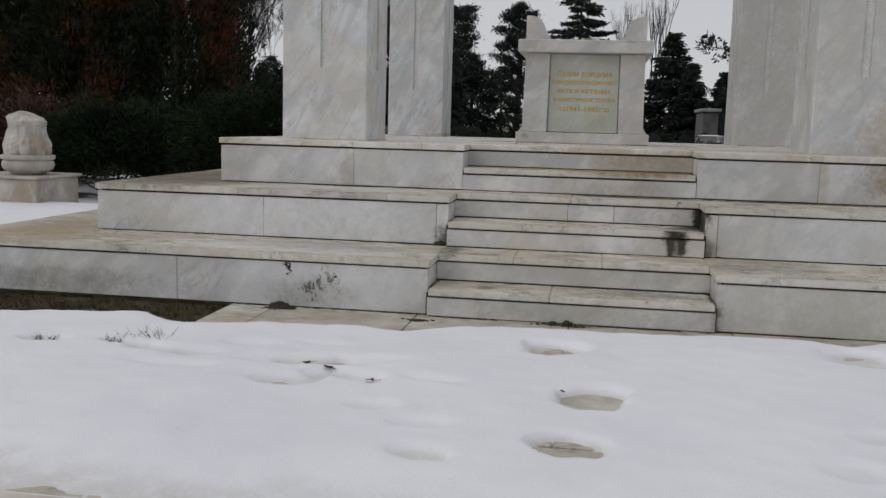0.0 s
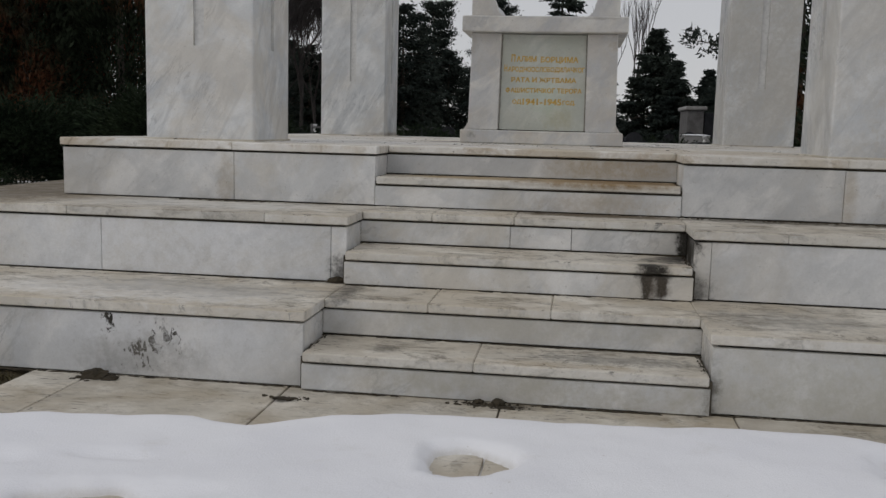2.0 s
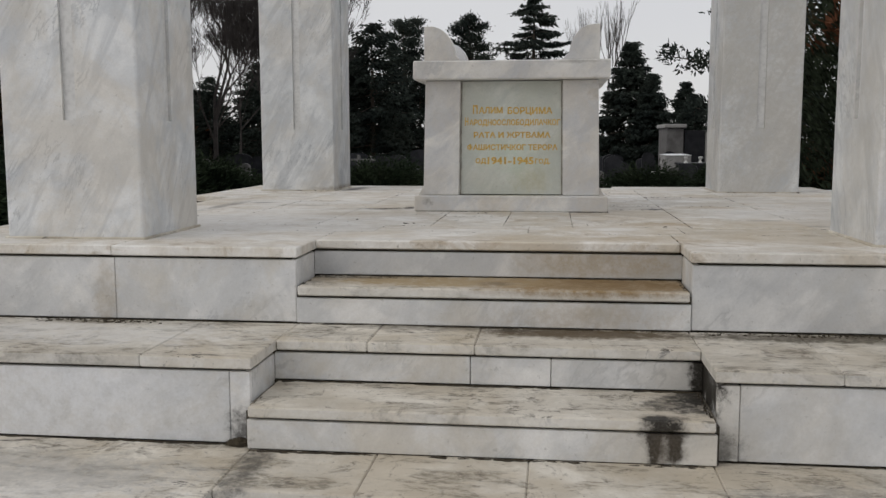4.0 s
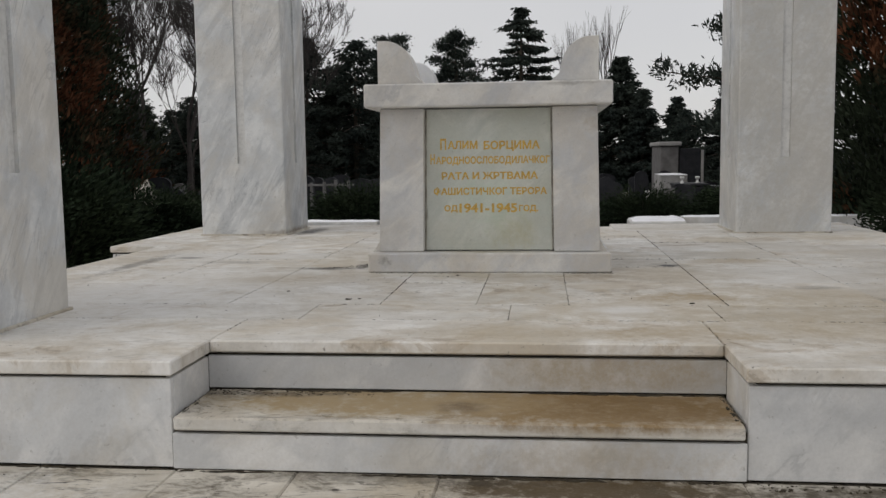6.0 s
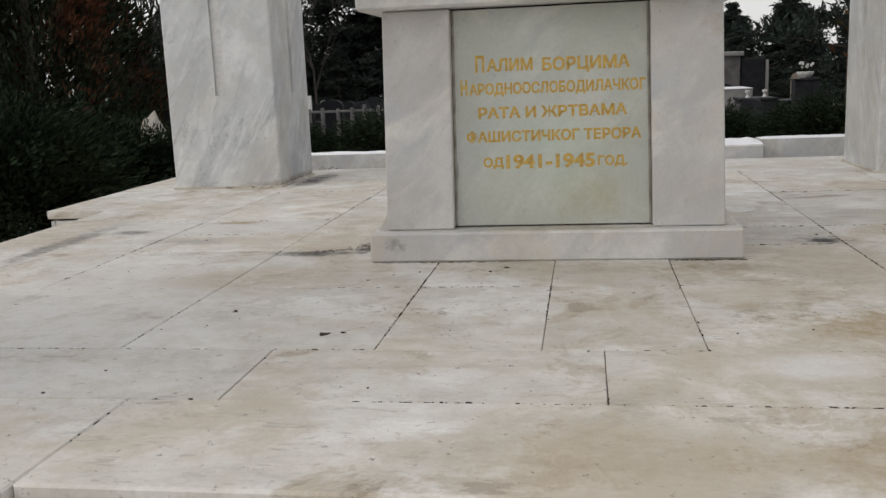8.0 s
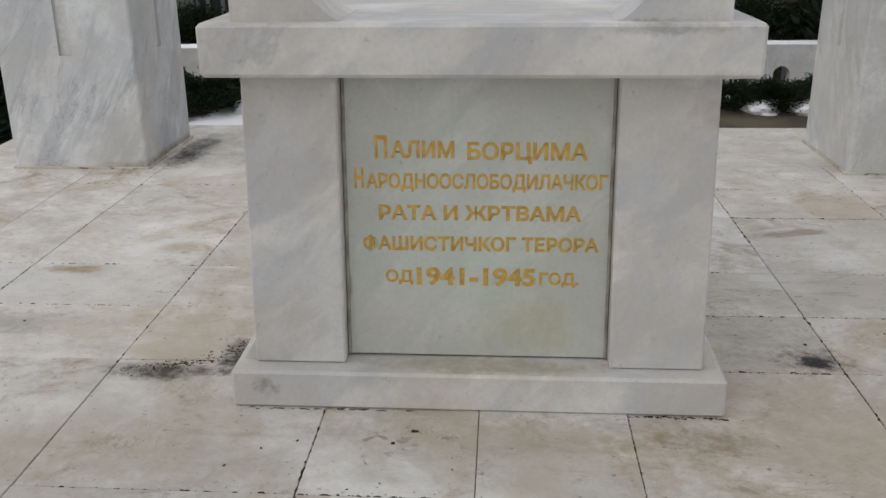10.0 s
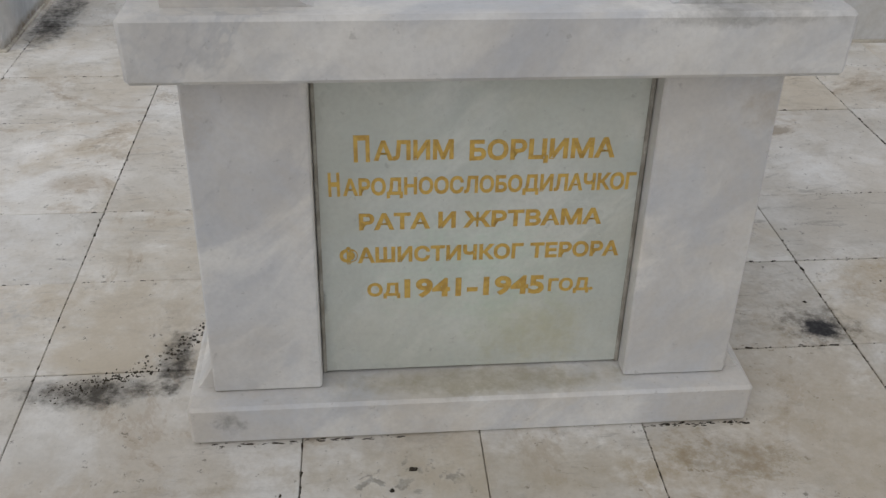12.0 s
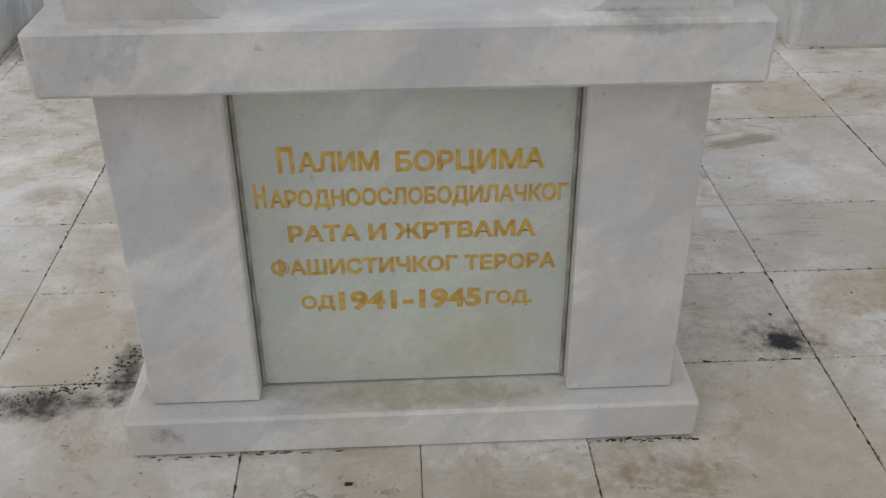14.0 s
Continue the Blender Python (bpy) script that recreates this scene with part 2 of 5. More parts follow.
TREAD_STAINS_TONES = (
    # two paler patches over the tops of the left wing
    ((-1.9, 6.6, 0.732), (1.1, 0.35, 0.06), PALE_MARBLE, 0.55, 1.1),
    ((-1.9, 5.7, 0.366), (1.1, 0.35, 0.06), PALE_MARBLE, 0.55, 1.1),
    ((0.45, 7.08, 0.915), (0.85, 0.34, 0.06), (0.27, 0.18, 0.08), 1.25, 0.25),
    ((0.62, 7.08, 0.915), (0.52, 0.24, 0.06), (0.20, 0.125, 0.05), 0.95, 0.4),
    ((-0.30, 7.12, 0.915), (0.75, 0.24, 0.06), OCHRE, 1.1, 0.7),
    ((0.02, 7.06, 0.915), (0.11, 0.09, 0.06), (0.14, 0.09, 0.04), 0.75, 0.5),
    ((-0.70, 7.20, 0.915), (0.40, 0.05, 0.06), SOOT, 0.55, 1.2),
    ((0.72, 6.15, 0.53), (0.11, 0.07, 0.08), SOOT, 1.5, 0.6), ((0.80, 6.34, 0.53), (0.16, 0.16, 0.08), SOOT, 0.8, 1.5),
    ((0.88, 6.45, 0.55), (0.14, 0.25, 0.08), SOOT, 1.4, 0.8),
    ((0.45, 6.82, 0.732), (0.66, 0.15, 0.06), (0.10, 0.07, 0.035), 1.3, 0.8),
    ((-0.2, 6.86, 0.732), (0.60, 0.07, 0.06), SOOT, 0.5, 1.3),
    ((-1.90, 6.85, 0.732), (0.34, 0.07, 0.05), (0.09, 0.07, 0.03), 0.85, 1.3),
    ((-3.35, 7.4, 0.732), (1.1, 1.7, 0.08), (0.15, 0.12, 0.08), 1.3, 0.5),
    ((-4.0, 6.0, 0.366), (0.55, 1.2, 0.06), OCHRE, 0.8, 0.7),
    ((1.6, 6.82, 0.732), (1.0, 0.12, 0.06), (0.08, 0.065, 0.04), 1.1, 1.0),
    ((-0.55, 5.5, 0.183), (0.10, 0.08, 0.05), SOOT, 0.6, 0.8),
    ((0.55, 5.55, 0.183), (0.5, 0.10, 0.05), GREY, 0.7, 1.6),
    ((-0.85, 5.95, 0.366), (0.10, 0.35, 0.05), SOOT, 0.7, 1.2),
    ((1.3, 5.75, 0.366), (0.45, 0.3, 0.05), GREY, 0.6, 1.4),
    ((-1.7, 5.85, 0.366), (0.8, 0.3, 0.05), GREY, 0.45, 1.4),
    ((2.3, 6.05, 0.366), (0.16, 0.12, 0.05), SOOT, 0.8, 1.4),
    ((0.25, 5.4, 0.19), (0.6, 0.06, 0.05), OCHRE, 0.4, 1.0),
)
FLOOR_STAINS_TONES = (
    # darker brownish band along the front foot of the altar
    ((0.0, 9.06, 1.098), (0.75, 0.13, 0.05), (0.44, 0.38, 0.28), 0.55, 1.0),
    ((-0.22, 9.02, 1.098), (0.18, 0.10, 0.05), GREY, 0.6, 2.1),
    # paler patches of floor, the larger ones on the left
    ((-1.65, 8.2, 1.098), (1.0, 1.1, 0.05), PALE_MARBLE, 0.65, 1.0),
    ((-1.7, 9.9, 1.098), (0.6, 0.9, 0.05), PALE_MARBLE, 0.5, 1.1),
    ((1.75, 9.1, 1.098), (0.5, 0.9, 0.05), PALE_MARBLE, 0.4, 1.1),
    ((1.25, 8.0, 1.098), (1.1, 0.8, 0.05), (0.42, 0.345, 0.23), 0.55, 0.9),
    ((0.95, 9.2, 1.098), (0.5, 0.6, 0.05), (0.40, 0.335, 0.24), 0.5, 1.0),
    ((0.62, 7.95, 1.098), (0.20, 0.12, 0.05), PALE_MARBLE, 0.6, 1.1),
    ((1.01, 9.53, 1.098), (0.13, 0.11, 0.05), SOOT, 0.6, 1.6),
    ((1.015, 9.52, 1.098), (0.065, 0.06, 0.05), (0.012, 0.011, 0.014), 1.8, 0.6),
    ((-0.97, 9.37, 1.098), (0.22, 0.07, 0.05), (0.06, 0.052, 0.04), 0.9, 0.9),
    ((-0.78, 9.50, 1.098), (0.06, 0.16, 0.05), SOOT, 0.8, 1.2),
    ((-1.60, 9.70, 1.098), (0.34, 0.12, 0.05), GREY, 0.5, 1.5), ((-2.05, 9.95, 1.098), (0.12, 0.07, 0.05), SOOT, 0.7, 1.0), ((-1.62, 10.2, 1.098), (0.16, 0.06, 0.05), OCHRE, 0.8, 1.0),
    ((-1.25, 10.45, 1.098), (0.14, 0.09, 0.05), RUST, 0.40, 0.9),
    ((0.95, 8.30, 1.098), (0.34, 0.16, 0.05), OCHRE, 0.7, 1.3),
    ((0.62, 8.42, 1.098), (0.22, 0.12, 0.05), GREY, 0.55, 2.1), ((0.56, 8.50, 1.098), (0.09, 0.07, 0.05), OCHRE, 0.5, 0.9),
    ((-0.42, 8.45, 1.098), (0.26, 0.12, 0.05), GREY, 0.7, 2.1),
    ((0.75, 7.40, 1.098), (0.45, 0.14, 0.05), OCHRE, 0.5, 1.0),
    ((0.0, 7.42, 1.098), (0.5, 0.14, 0.05), OCHRE, 0.3, 1.0),
    ((-1.0, 8.9, 1.098), (0.5, 0.25, 0.05), OCHRE, 0.35, 1.0),
    ((0.5, 8.95, 1.098), (0.22, 0.2, 0.05), OCHRE, 0.45, 1.2),
    ((-2.25, 9.6, 1.098), (0.08, 0.75, 0.05), SOOT, 0.55, 1.3),
    ((-1.75, 12.1, 1.098), (0.12, 0.5, 0.05), SOOT, 0.85, 1.0),
    ((1.45, 9.75, 1.098), (0.35, 0.15, 0.05), OCHRE, 0.55, 1.2),
    ((1.6, 8.6, 1.098), (0.14, 0.09, 0.05), GREY, 0.6, 0.8),
    ((1.85, 8.25, 1.098), (0.14, 0.06, 0.05), GREY, 0.6, 0.8),
    ((0.60, 9.05, 1.098), (0.16, 0.10, 0.05), (0.26, 0.20, 0.12), 0.5, 1.2),
    ((-1.9, 7.4, 1.098), (0.2, 0.2, 0.05), GREY, 0.5, 1.4),
)
M_FACE = marble("weathered_marble_cladding", (0.735, 0.73, 0.715), (0.605, 0.615, 0.62), (0.36, 0.37, 0.38), (0.49, 0.44, 0.35), 0.36, FACE_STAINS_TONES, 0.6, 0.5, 0.0, 0.3, 0.55)
M_TREAD = marble("dirty_marble_tread", (0.72, 0.685, 0.61), (0.585, 0.545, 0.47), (0.36, 0.33, 0.28), (0.42, 0.35, 0.245), 0.50, TREAD_STAINS_TONES, 0.4, 0.5, 0.78, 0.8)
M_FLOOR = marble("marble_floor", (0.80, 0.785, 0.75), (0.655, 0.63, 0.58), (0.44, 0.41, 0.36), (0.48, 0.405, 0.295), 0.50, FLOOR_STAINS_TONES, 0.5, 0.5, 0.14, 0.8, 0.5, 0.42)
# ochre and dirt stains, then a greyer tone over both right-hand pillars
M_PILLAR = marble("veined_white_marble", (0.71, 0.72, 0.72), (0.61, 0.63, 0.64), (0.27, 0.29, 0.32), (0.55, 0.50, 0.42), 0.36,
                  (((2.45, 7.1, 1.25), (0.45, 0.2, 0.45), OCHRE, 0.65, 1.0), ((-1.75, 12.0, 1.11), (0.5, 0.7, 0.05), (0.2, 0.15, 0.09), 0.8, 0.6), ((2.2, 11.7, 2.6), (0.7, 0.4, 2.4), (0.47, 0.455, 0.42), 0.7, 0.9), ((2.0, 7.4, 2.6), (0.7, 0.6, 2.4), (0.52, 0.50, 0.46), 0.5, 0.9)), 0.22, 0.42, 0.0, 0.3, 0.4, 0.0, 1.0)
M_ALTAR = marble("altar_marble", (0.735, 0.72, 0.685), (0.575, 0.58, 0.59), (0.44, 0.46, 0.49), (0.57, 0.51, 0.42), 0.40,
                 (((0.58, 9.15, 1.95), (0.10, 0.2, 0.1), OCHRE, 0.35, 1.0), ((0.45, 9.17, 2.14), (0.20, 0.2, 0.02), GREY, 0.5, 1.2), ((-0.01, 9.235, 1.21), (0.42, 0.06, 0.015), (0.36, 0.32, 0.22), 0.65, 1.0), ((-0.59, 9.15, 1.17), (0.05, 0.06, 0.05), GREY, 0.6, 1.6), ((-0.65, 9.2, 1.93), (0.10, 0.1, 0.12), OCHRE, 0.3, 1.0)), 0.6, 0.42, 0.0, 0.25, 0.95)
M_PANEL = marble("greenish_plaque_marble", (0.665, 0.675, 0.625), (0.565, 0.60, 0.55), (0.46, 0.50, 0.47), (0.56, 0.53, 0.40), 0.30,
                 (((0.12, 9.2, 1.32), (0.20, 0.2, 0.14), (0.46, 0.42, 0.22), 0.45, 0.9), ((-0.37, 9.2, 1.42), (0.016, 0.2, 0.05), SOOT, 0.8, 0.6),
                  ((-0.02, 9.2, 1.50), (0.30, 0.2, 0.25), (0.54, 0.64, 0.54), 0.6, 0.8)), 0.40, 0.35, 0.0, 0.25, 0.7)


def plain(name, a, b, scale, rough=0.8, bump=0.3, fine=60.0, island=0.0, spec=0.4):
    n = Nodes(name)
    c = n.mix(n.step(n.noise(scale, 5.0, 0.6), 0.3, 0.7), a, b)
    c = n.mix(n.calc("MULTIPLY", n.step(n.noise(scale * 9, 3.0), 0.4, 0.7), 0.3), c, tuple(v * 0.5 for v in a))
    if island:
        c = n.mix(1.0, c, n.calc("ADD", 1.0 - island, n.calc("MULTIPLY", n.island(), 2 * island)), "MULTIPLY")
    n.bump(n.noise(fine, 5.0, 0.65), bump, 0.006)
    return n.done(c, rough, 0.0, spec)


M_GROUT = plain("dirty_grout", (0.07, 0.06, 0.045), (0.36, 0.32, 0.26), 9.0, 0.95, 0.6)
M_FILLET = plain("grey_mortar", (0.42, 0.40, 0.35), (0.22, 0.20, 0.165), 14.0, 0.9, 0.5)
M_JOINT = plain("grimy_mortar", (0.03, 0.027, 0.022), (0.11, 0.095, 0.07), 8.0, 0.95, 0.6)
M_GROOVE = plain("dusty_groove_marble", (0.66, 0.66, 0.645), (0.57, 0.57, 0.56), 4.0, 0.7, 0.2)
M_PAVE = marble("wet_paving_slab", (0.69, 0.655, 0.58), (0.53, 0.49, 0.41), (0.32, 0.29, 0.25), (0.38, 0.32, 0.23), 0.6,
                (((-1.93, 5.33, 0), (0.10, 0.06, 0.05), SOOT, 0.9, 1.0), ((-0.95, 5.2, 0), (0.07, 0.05, 0.05), SOOT, 0.8, 1.0), ((0.05, 5.32, 0), (0.18, 0.05, 0.05), SOOT, 0.85, 1.2)), 0.4, 0.45, 0.45, 0.6)
M_EARTH = plain("winter_earth", (0.045, 0.036, 0.022), (0.075, 0.062, 0.035), 1.2, 0.95, 1.0, 40.0)
M_GRASS = plain("dry_grass", (0.050, 0.046, 0.016), (0.10, 0.072, 0.034), 3.0, 0.9, 0.0, 40.0, 0.4)
M_BARK = plain("bark", (0.05, 0.042, 0.035), (0.085, 0.07, 0.055), 6.0, 0.95, 0.8, 30.0)
M_DARKBARK = plain("thin_bare_twigs", (0.036, 0.031, 0.030), (0.062, 0.054, 0.050), 6.0, 0.95, 0.2, 30.0)
M_NEEDLE = plain("dark_conifer_needles", (0.025, 0.034, 0.031), (0.046, 0.057, 0.047), 0.7, 0.8, 0.0, 20.0, 0.45, 0.05)
n = Nodes("bronzed_thuja_scales")
c = n.mix(n.step(n.noise(0.40, 3.0, 0.6), 0.48, 0.60), (0.024, 0.032, 0.020), (0.098, 0.042, 0.023))
c = n.mix(1.0, c, n.calc("ADD", 0.5, n.island()), "MULTIPLY")
M_THUJA = n.done(c, 0.85, 0.0, 0.05)
M_JUNIPER = plain("juniper_needles", (0.013, 0.022, 0.013), (0.027, 0.038, 0.020), 0.9, 0.8, 0.0, 20.0, 0.45, 0.05)
M_RUSSET = plain("russet_winter_twigs", (0.06, 0.034, 0.026), (0.10, 0.055, 0.04), 2.0, 0.9, 0.0, 20.0, 0.4, 0.2)
M_GRANITE = plain("dark_granite", (0.014, 0.015, 0.018), (0.03, 0.031, 0.036), 5.0, 0.55, 0.05, 60.0, 0.0, 0.2)
M_LIGHTSTONE = plain("pale_grave_stone", (0.17, 0.165, 0.165), (0.10, 0.097, 0.095), 4.0, 0.75, 0.3)
M_TOMB = plain("pale_concrete", (0.36, 0.355, 0.35), (0.25, 0.245, 0.24), 3.0, 0.85, 0.4)
M_VASE = plain("white_glazed_pot", (0.75, 0.75, 0.74), (0.66, 0.66, 0.65), 6.0, 0.4, 0.05)
M_URN = marble("rough_carved_stone", (0.58, 0.55, 0.50), (0.48, 0.45, 0.40), (0.30, 0.28, 0.25), (0.30, 0.24, 0.17), 0.65, (), 0.5, 0.65)
M_LEAF = plain("fallen_leaf", (0.09, 0.035, 0.02), (0.05, 0.03, 0.02), 20.0, 0.8, 0.2)
M_REDLEAF = plain("red_fallen_petal", (0.22, 0.02, 0.015), (0.12, 0.02, 0.015), 20.0, 0.7, 0.2)
M_CHIP = plain("dark_debris", (0.03, 0.025, 0.018), (0.06, 0.048, 0.03), 20.0, 0.95, 0.3)

n = Nodes("old_snow")
c = n.mix(n.step(n.noise(0.9, 5.0), 0.35, 0.7), (0.84, 0.85, 0.88), (0.78, 0.79, 0.83))
c = n.mix(n.calc("MULTIPLY", n.step(n.noise(3.0, 6.0, 0.7), 0.58, 0.75), 0.25), c, (0.60, 0.58, 0.54))
c = n.mix(n.step(n.noise(60.0, 2.0), 0.73, 0.80, 0.0, 0.5), c, (0.40, 0.36, 0.30))
zup = n.t.nodes.new("ShaderNodeSeparateXYZ")
n.link(n.pos, zup.inputs[0])
c = n.mix(n.calc("MULTIPLY", n.step(zup.outputs[2], -0.004, 0.028, 0.62, 0.0), n.step(n.noise(14.0, 7.0, 0.7, 0.6), 0.34, 0.58, 0.45, 1.0)), c, (0.55, 0.53, 0.49))
n.bump(n.calc("ADD", n.noise(26.0, 6.0, 0.6), n.noise(120.0, 3.0)), 0.25, 0.01)
n.b.inputs["Subsurface Weight"].default_value = 0.0
M_SNOW = n.done(c, 0.65, 0.0, 0.3)

n = Nodes("gold_leaf_paint")
c = n.mix(n.step(n.noise(60.0, 4.0), 0.35, 0.7), (0.66, 0.44, 0.11), (0.50, 0.31, 0.075))
n.bump(n.noise(200.0, 3.0), 0.2, 0.002)
M_GOLD = n.done(c, 0.45, 0.3, 0.5)

n = Nodes("ground_far")
c = n.mix(n.step(n.noise(0.5, 6.0, 0.65), 0.46, 0.56), (0.055, 0.045, 0.028), (0.10, 0.085, 0.05))
c = n.mix(n.step(n.noise(0.22, 6.0, 0.6), 0.50, 0.55), c, (0.78, 0.79, 0.82))
n.bump(n.noise(20.0, 6.0, 0.7), 0.8, 0.02)
M_GROUND = n.done(c, 0.9)


# ---------------------------------------------------------------- mesh helpers
def mesh_from(bm, name, material):
    me = bpy.data.meshes.new(name)
    bm.to_mesh(me)
    bm.free()
    me.materials.append(material)
    return me


def thing(name, at, label, category, group="", kind=""):
    """An Empty at the base of a thing."""
    ob = new(name)
    ob.empty_display_size = 0.2
    ob.location = at
    return tagged(ob, label, category, group, kind)


def under(ob, parent):
    """Parents ob, whose mesh is in world coordinates or placed by its own matrix."""
    ob.parent = parent
    chain, p = Matrix.Identity(4), parent
    while p is not None:
        chain = p.matrix_parent_inverse.copy() @ p.matrix_basis.copy() if p.parent else p.matrix_basis.copy()
        p = p.parent if p.parent else None
        if p is not None:
            chain = p.matrix_basis @ chain
            p = None
    ob.matrix_parent_inverse = chain.inverted()
    return ob


def part(name, bm, material, parent, label=""):
    ob = new(name, mesh_from(bm, name, material))
    under(ob, parent)
    return tagged(ob, label)


def add_box(bm, x0, x1, y0, y1, z0, z1, bevel=0.0, m=None):
    made = bmesh.ops.create_cube(bm, size=1.0)["verts"]
    for v in made:
        v.co = Vector((x0 + (v.co.x + 0.5) * (x1 - x0), y0 + (v.co.y + 0.5) * (y1 - y0), z0 + (v.co.z + 0.5) * (z1 - z0)))
    if bevel:
        edges = list({e for v in made for e in v.link_edges})
        made = bmesh.ops.bevel(bm, geom=edges, offset=bevel, segments=1, affect="EDGES")["verts"]
    if m is not None:
        bmesh.ops.transform(bm, matrix=m, verts=[v for v in made if v.is_valid])
    return bm


def box(x0, x1, y0, y1, z0, z1, bevel=0.0):
    return add_box(bmesh.new(), x0, x1, y0, y1, z0, z1, bevel)


def lathe(profile, n=28):
    """A turned solid about z from (radius, height) pairs."""
    bm = bmesh.new()
    rings = [[bm.verts.new((r * math.cos(2 * math.pi * k / n), r * math.sin(2 * math.pi * k / n), z)) for k in range(n)] for r, z in profile]
    for a, b in zip(rings, rings[1:]):
        for k in range(n):
            bm.faces.new((a[k], a[(k + 1) % n], b[(k + 1) % n], b[k]))
    bm.faces.new(rings[-1])
    bm.faces.new(rings[0][::-1])
    return bm


def raw_mesh(name, verts, faces, material):
    """A mesh from numpy arrays of places and of faces that all have the same number of corners."""
    me = bpy.data.meshes.new(name)
    faces = np.asarray(faces, dtype=np.int32)
    k = faces.shape[1]
    me.vertices.add(len(verts))
    me.vertices.foreach_set("co", np.asarray(verts, dtype=np.float32).ravel())
    me.loops.add(faces.size)
    me.loops.foreach_set("vertex_index", faces.ravel())
    me.polygons.add(len(faces))
    me.polygons.foreach_set("loop_start", np.arange(0, faces.size, k, dtype=np.int32))
    me.update(calc_edges=True)
    me.materials.append(material)
    return me


PIECES = {}


def piece(name, parent, size, place, turn, material, bevel=0.004):
    """One slab, panel or tile; alike ones share a mesh. size and place in metres, turn a rotation matrix."""
    key = (name, material.name, tuple(round(s, 4) for s in size), bevel)
    if key not in PIECES:
        a, b, c = (s / 2 for s in size)
        PIECES[key] = mesh_from(box(-a, a, -b, b, -c, c, bevel), name, material)
    ob = new(name, PIECES[key])
    ob.matrix_basis = Matrix.Translation(place) @ turn
    return under(ob, parent)


# ---------------------------------------------------------------- ground, paving
CX, CY, R = 0.0, 9.85, 0.183
TOP = 6 * R

bm = bmesh.new()
bmesh.ops.create_grid(bm, x_segments=2, y_segments=2, size=2500)
ground = new("ground", mesh_from(bm, "ground", M_GROUND))
ground.location = (0, 0, -0.035)
tagged(ground, "brown winter ground with patches of old snow", "ground", kind="structure")


def lay_strip():
    """The paving slabs under and before the monument."""
    pave = thing("pavement", (0, 4.0, -0.03), "wet worn stone paving slabs before the steps", "paving", kind="structure")
    rng = random.Random(5)
    for x0, x1 in ((-2.28, -1.97), (-1.97, -0.99), (-0.99, 0.01), (0.01, 1.03), (1.03, 2.05), (2.05, 3.1), (3.1, 4.2)):
        piece("paving_slab", pave, (x1 - x0 - 0.007, 0.64, 0.05), ((x0 + x1) / 2, 5.10 + rng.uniform(-0.004, 0.004), -0.026 + rng.uniform(-0.002, 0.002)), Matrix.Identity(4), M_PAVE)
    for j in range(2):
        for i in range(4):
            piece("paving_slab", pave, (0.743, 0.868, 0.05), (-1.12 + i * 0.75, 3.47 + j * 0.875, -0.028), Matrix.Identity(4), M_PAVE)
    for i in range(11):
        for j in range(7):
            piece("paving_slab", pave, (0.993, 0.853, 0.05), (-6.0 + i * 1.0 + 0.5 * (j % 2), -3.0 + j * 0.86 + 0.43, -0.030), Matrix.Identity(4), M_PAVE)


# ---------------------------------------------------------------- the stepped base
H1, H2, H3 = 4.45, 3.645, 2.942
HALF = {1: H1, 2: H2, 3: H3, 4: 2.165}
EXT = {1: 0.07, 2: 0.07, 3: 0.04, 4: 0.0}
EVEN = {1: 4.129, 2: 3.323, 3: 2.61}
ODD = {1: 4.505, 2: 3.722, 3: 2.966}
W = 0.912
FACE_BREAKS = {3: (0.922, 1.83, H3), 2: (0.922, 1.01, 2.35, H2), 1: (0.922, 2.68, H1)}
COPE_BREAKS = {3: (W, 1.84), 2: (W, 1.385, 2.55), 1: (W, 2.9)}
EVEN_BREAKS = {1: (-W, -0.39, 0.21, W), 2: (-W, -0.505, -0.035, W), 3: (-W, W)}
ODD_BREAKS = {1: (-W, -0.12, W), 2: (-W, W), 3: (-W, W)}


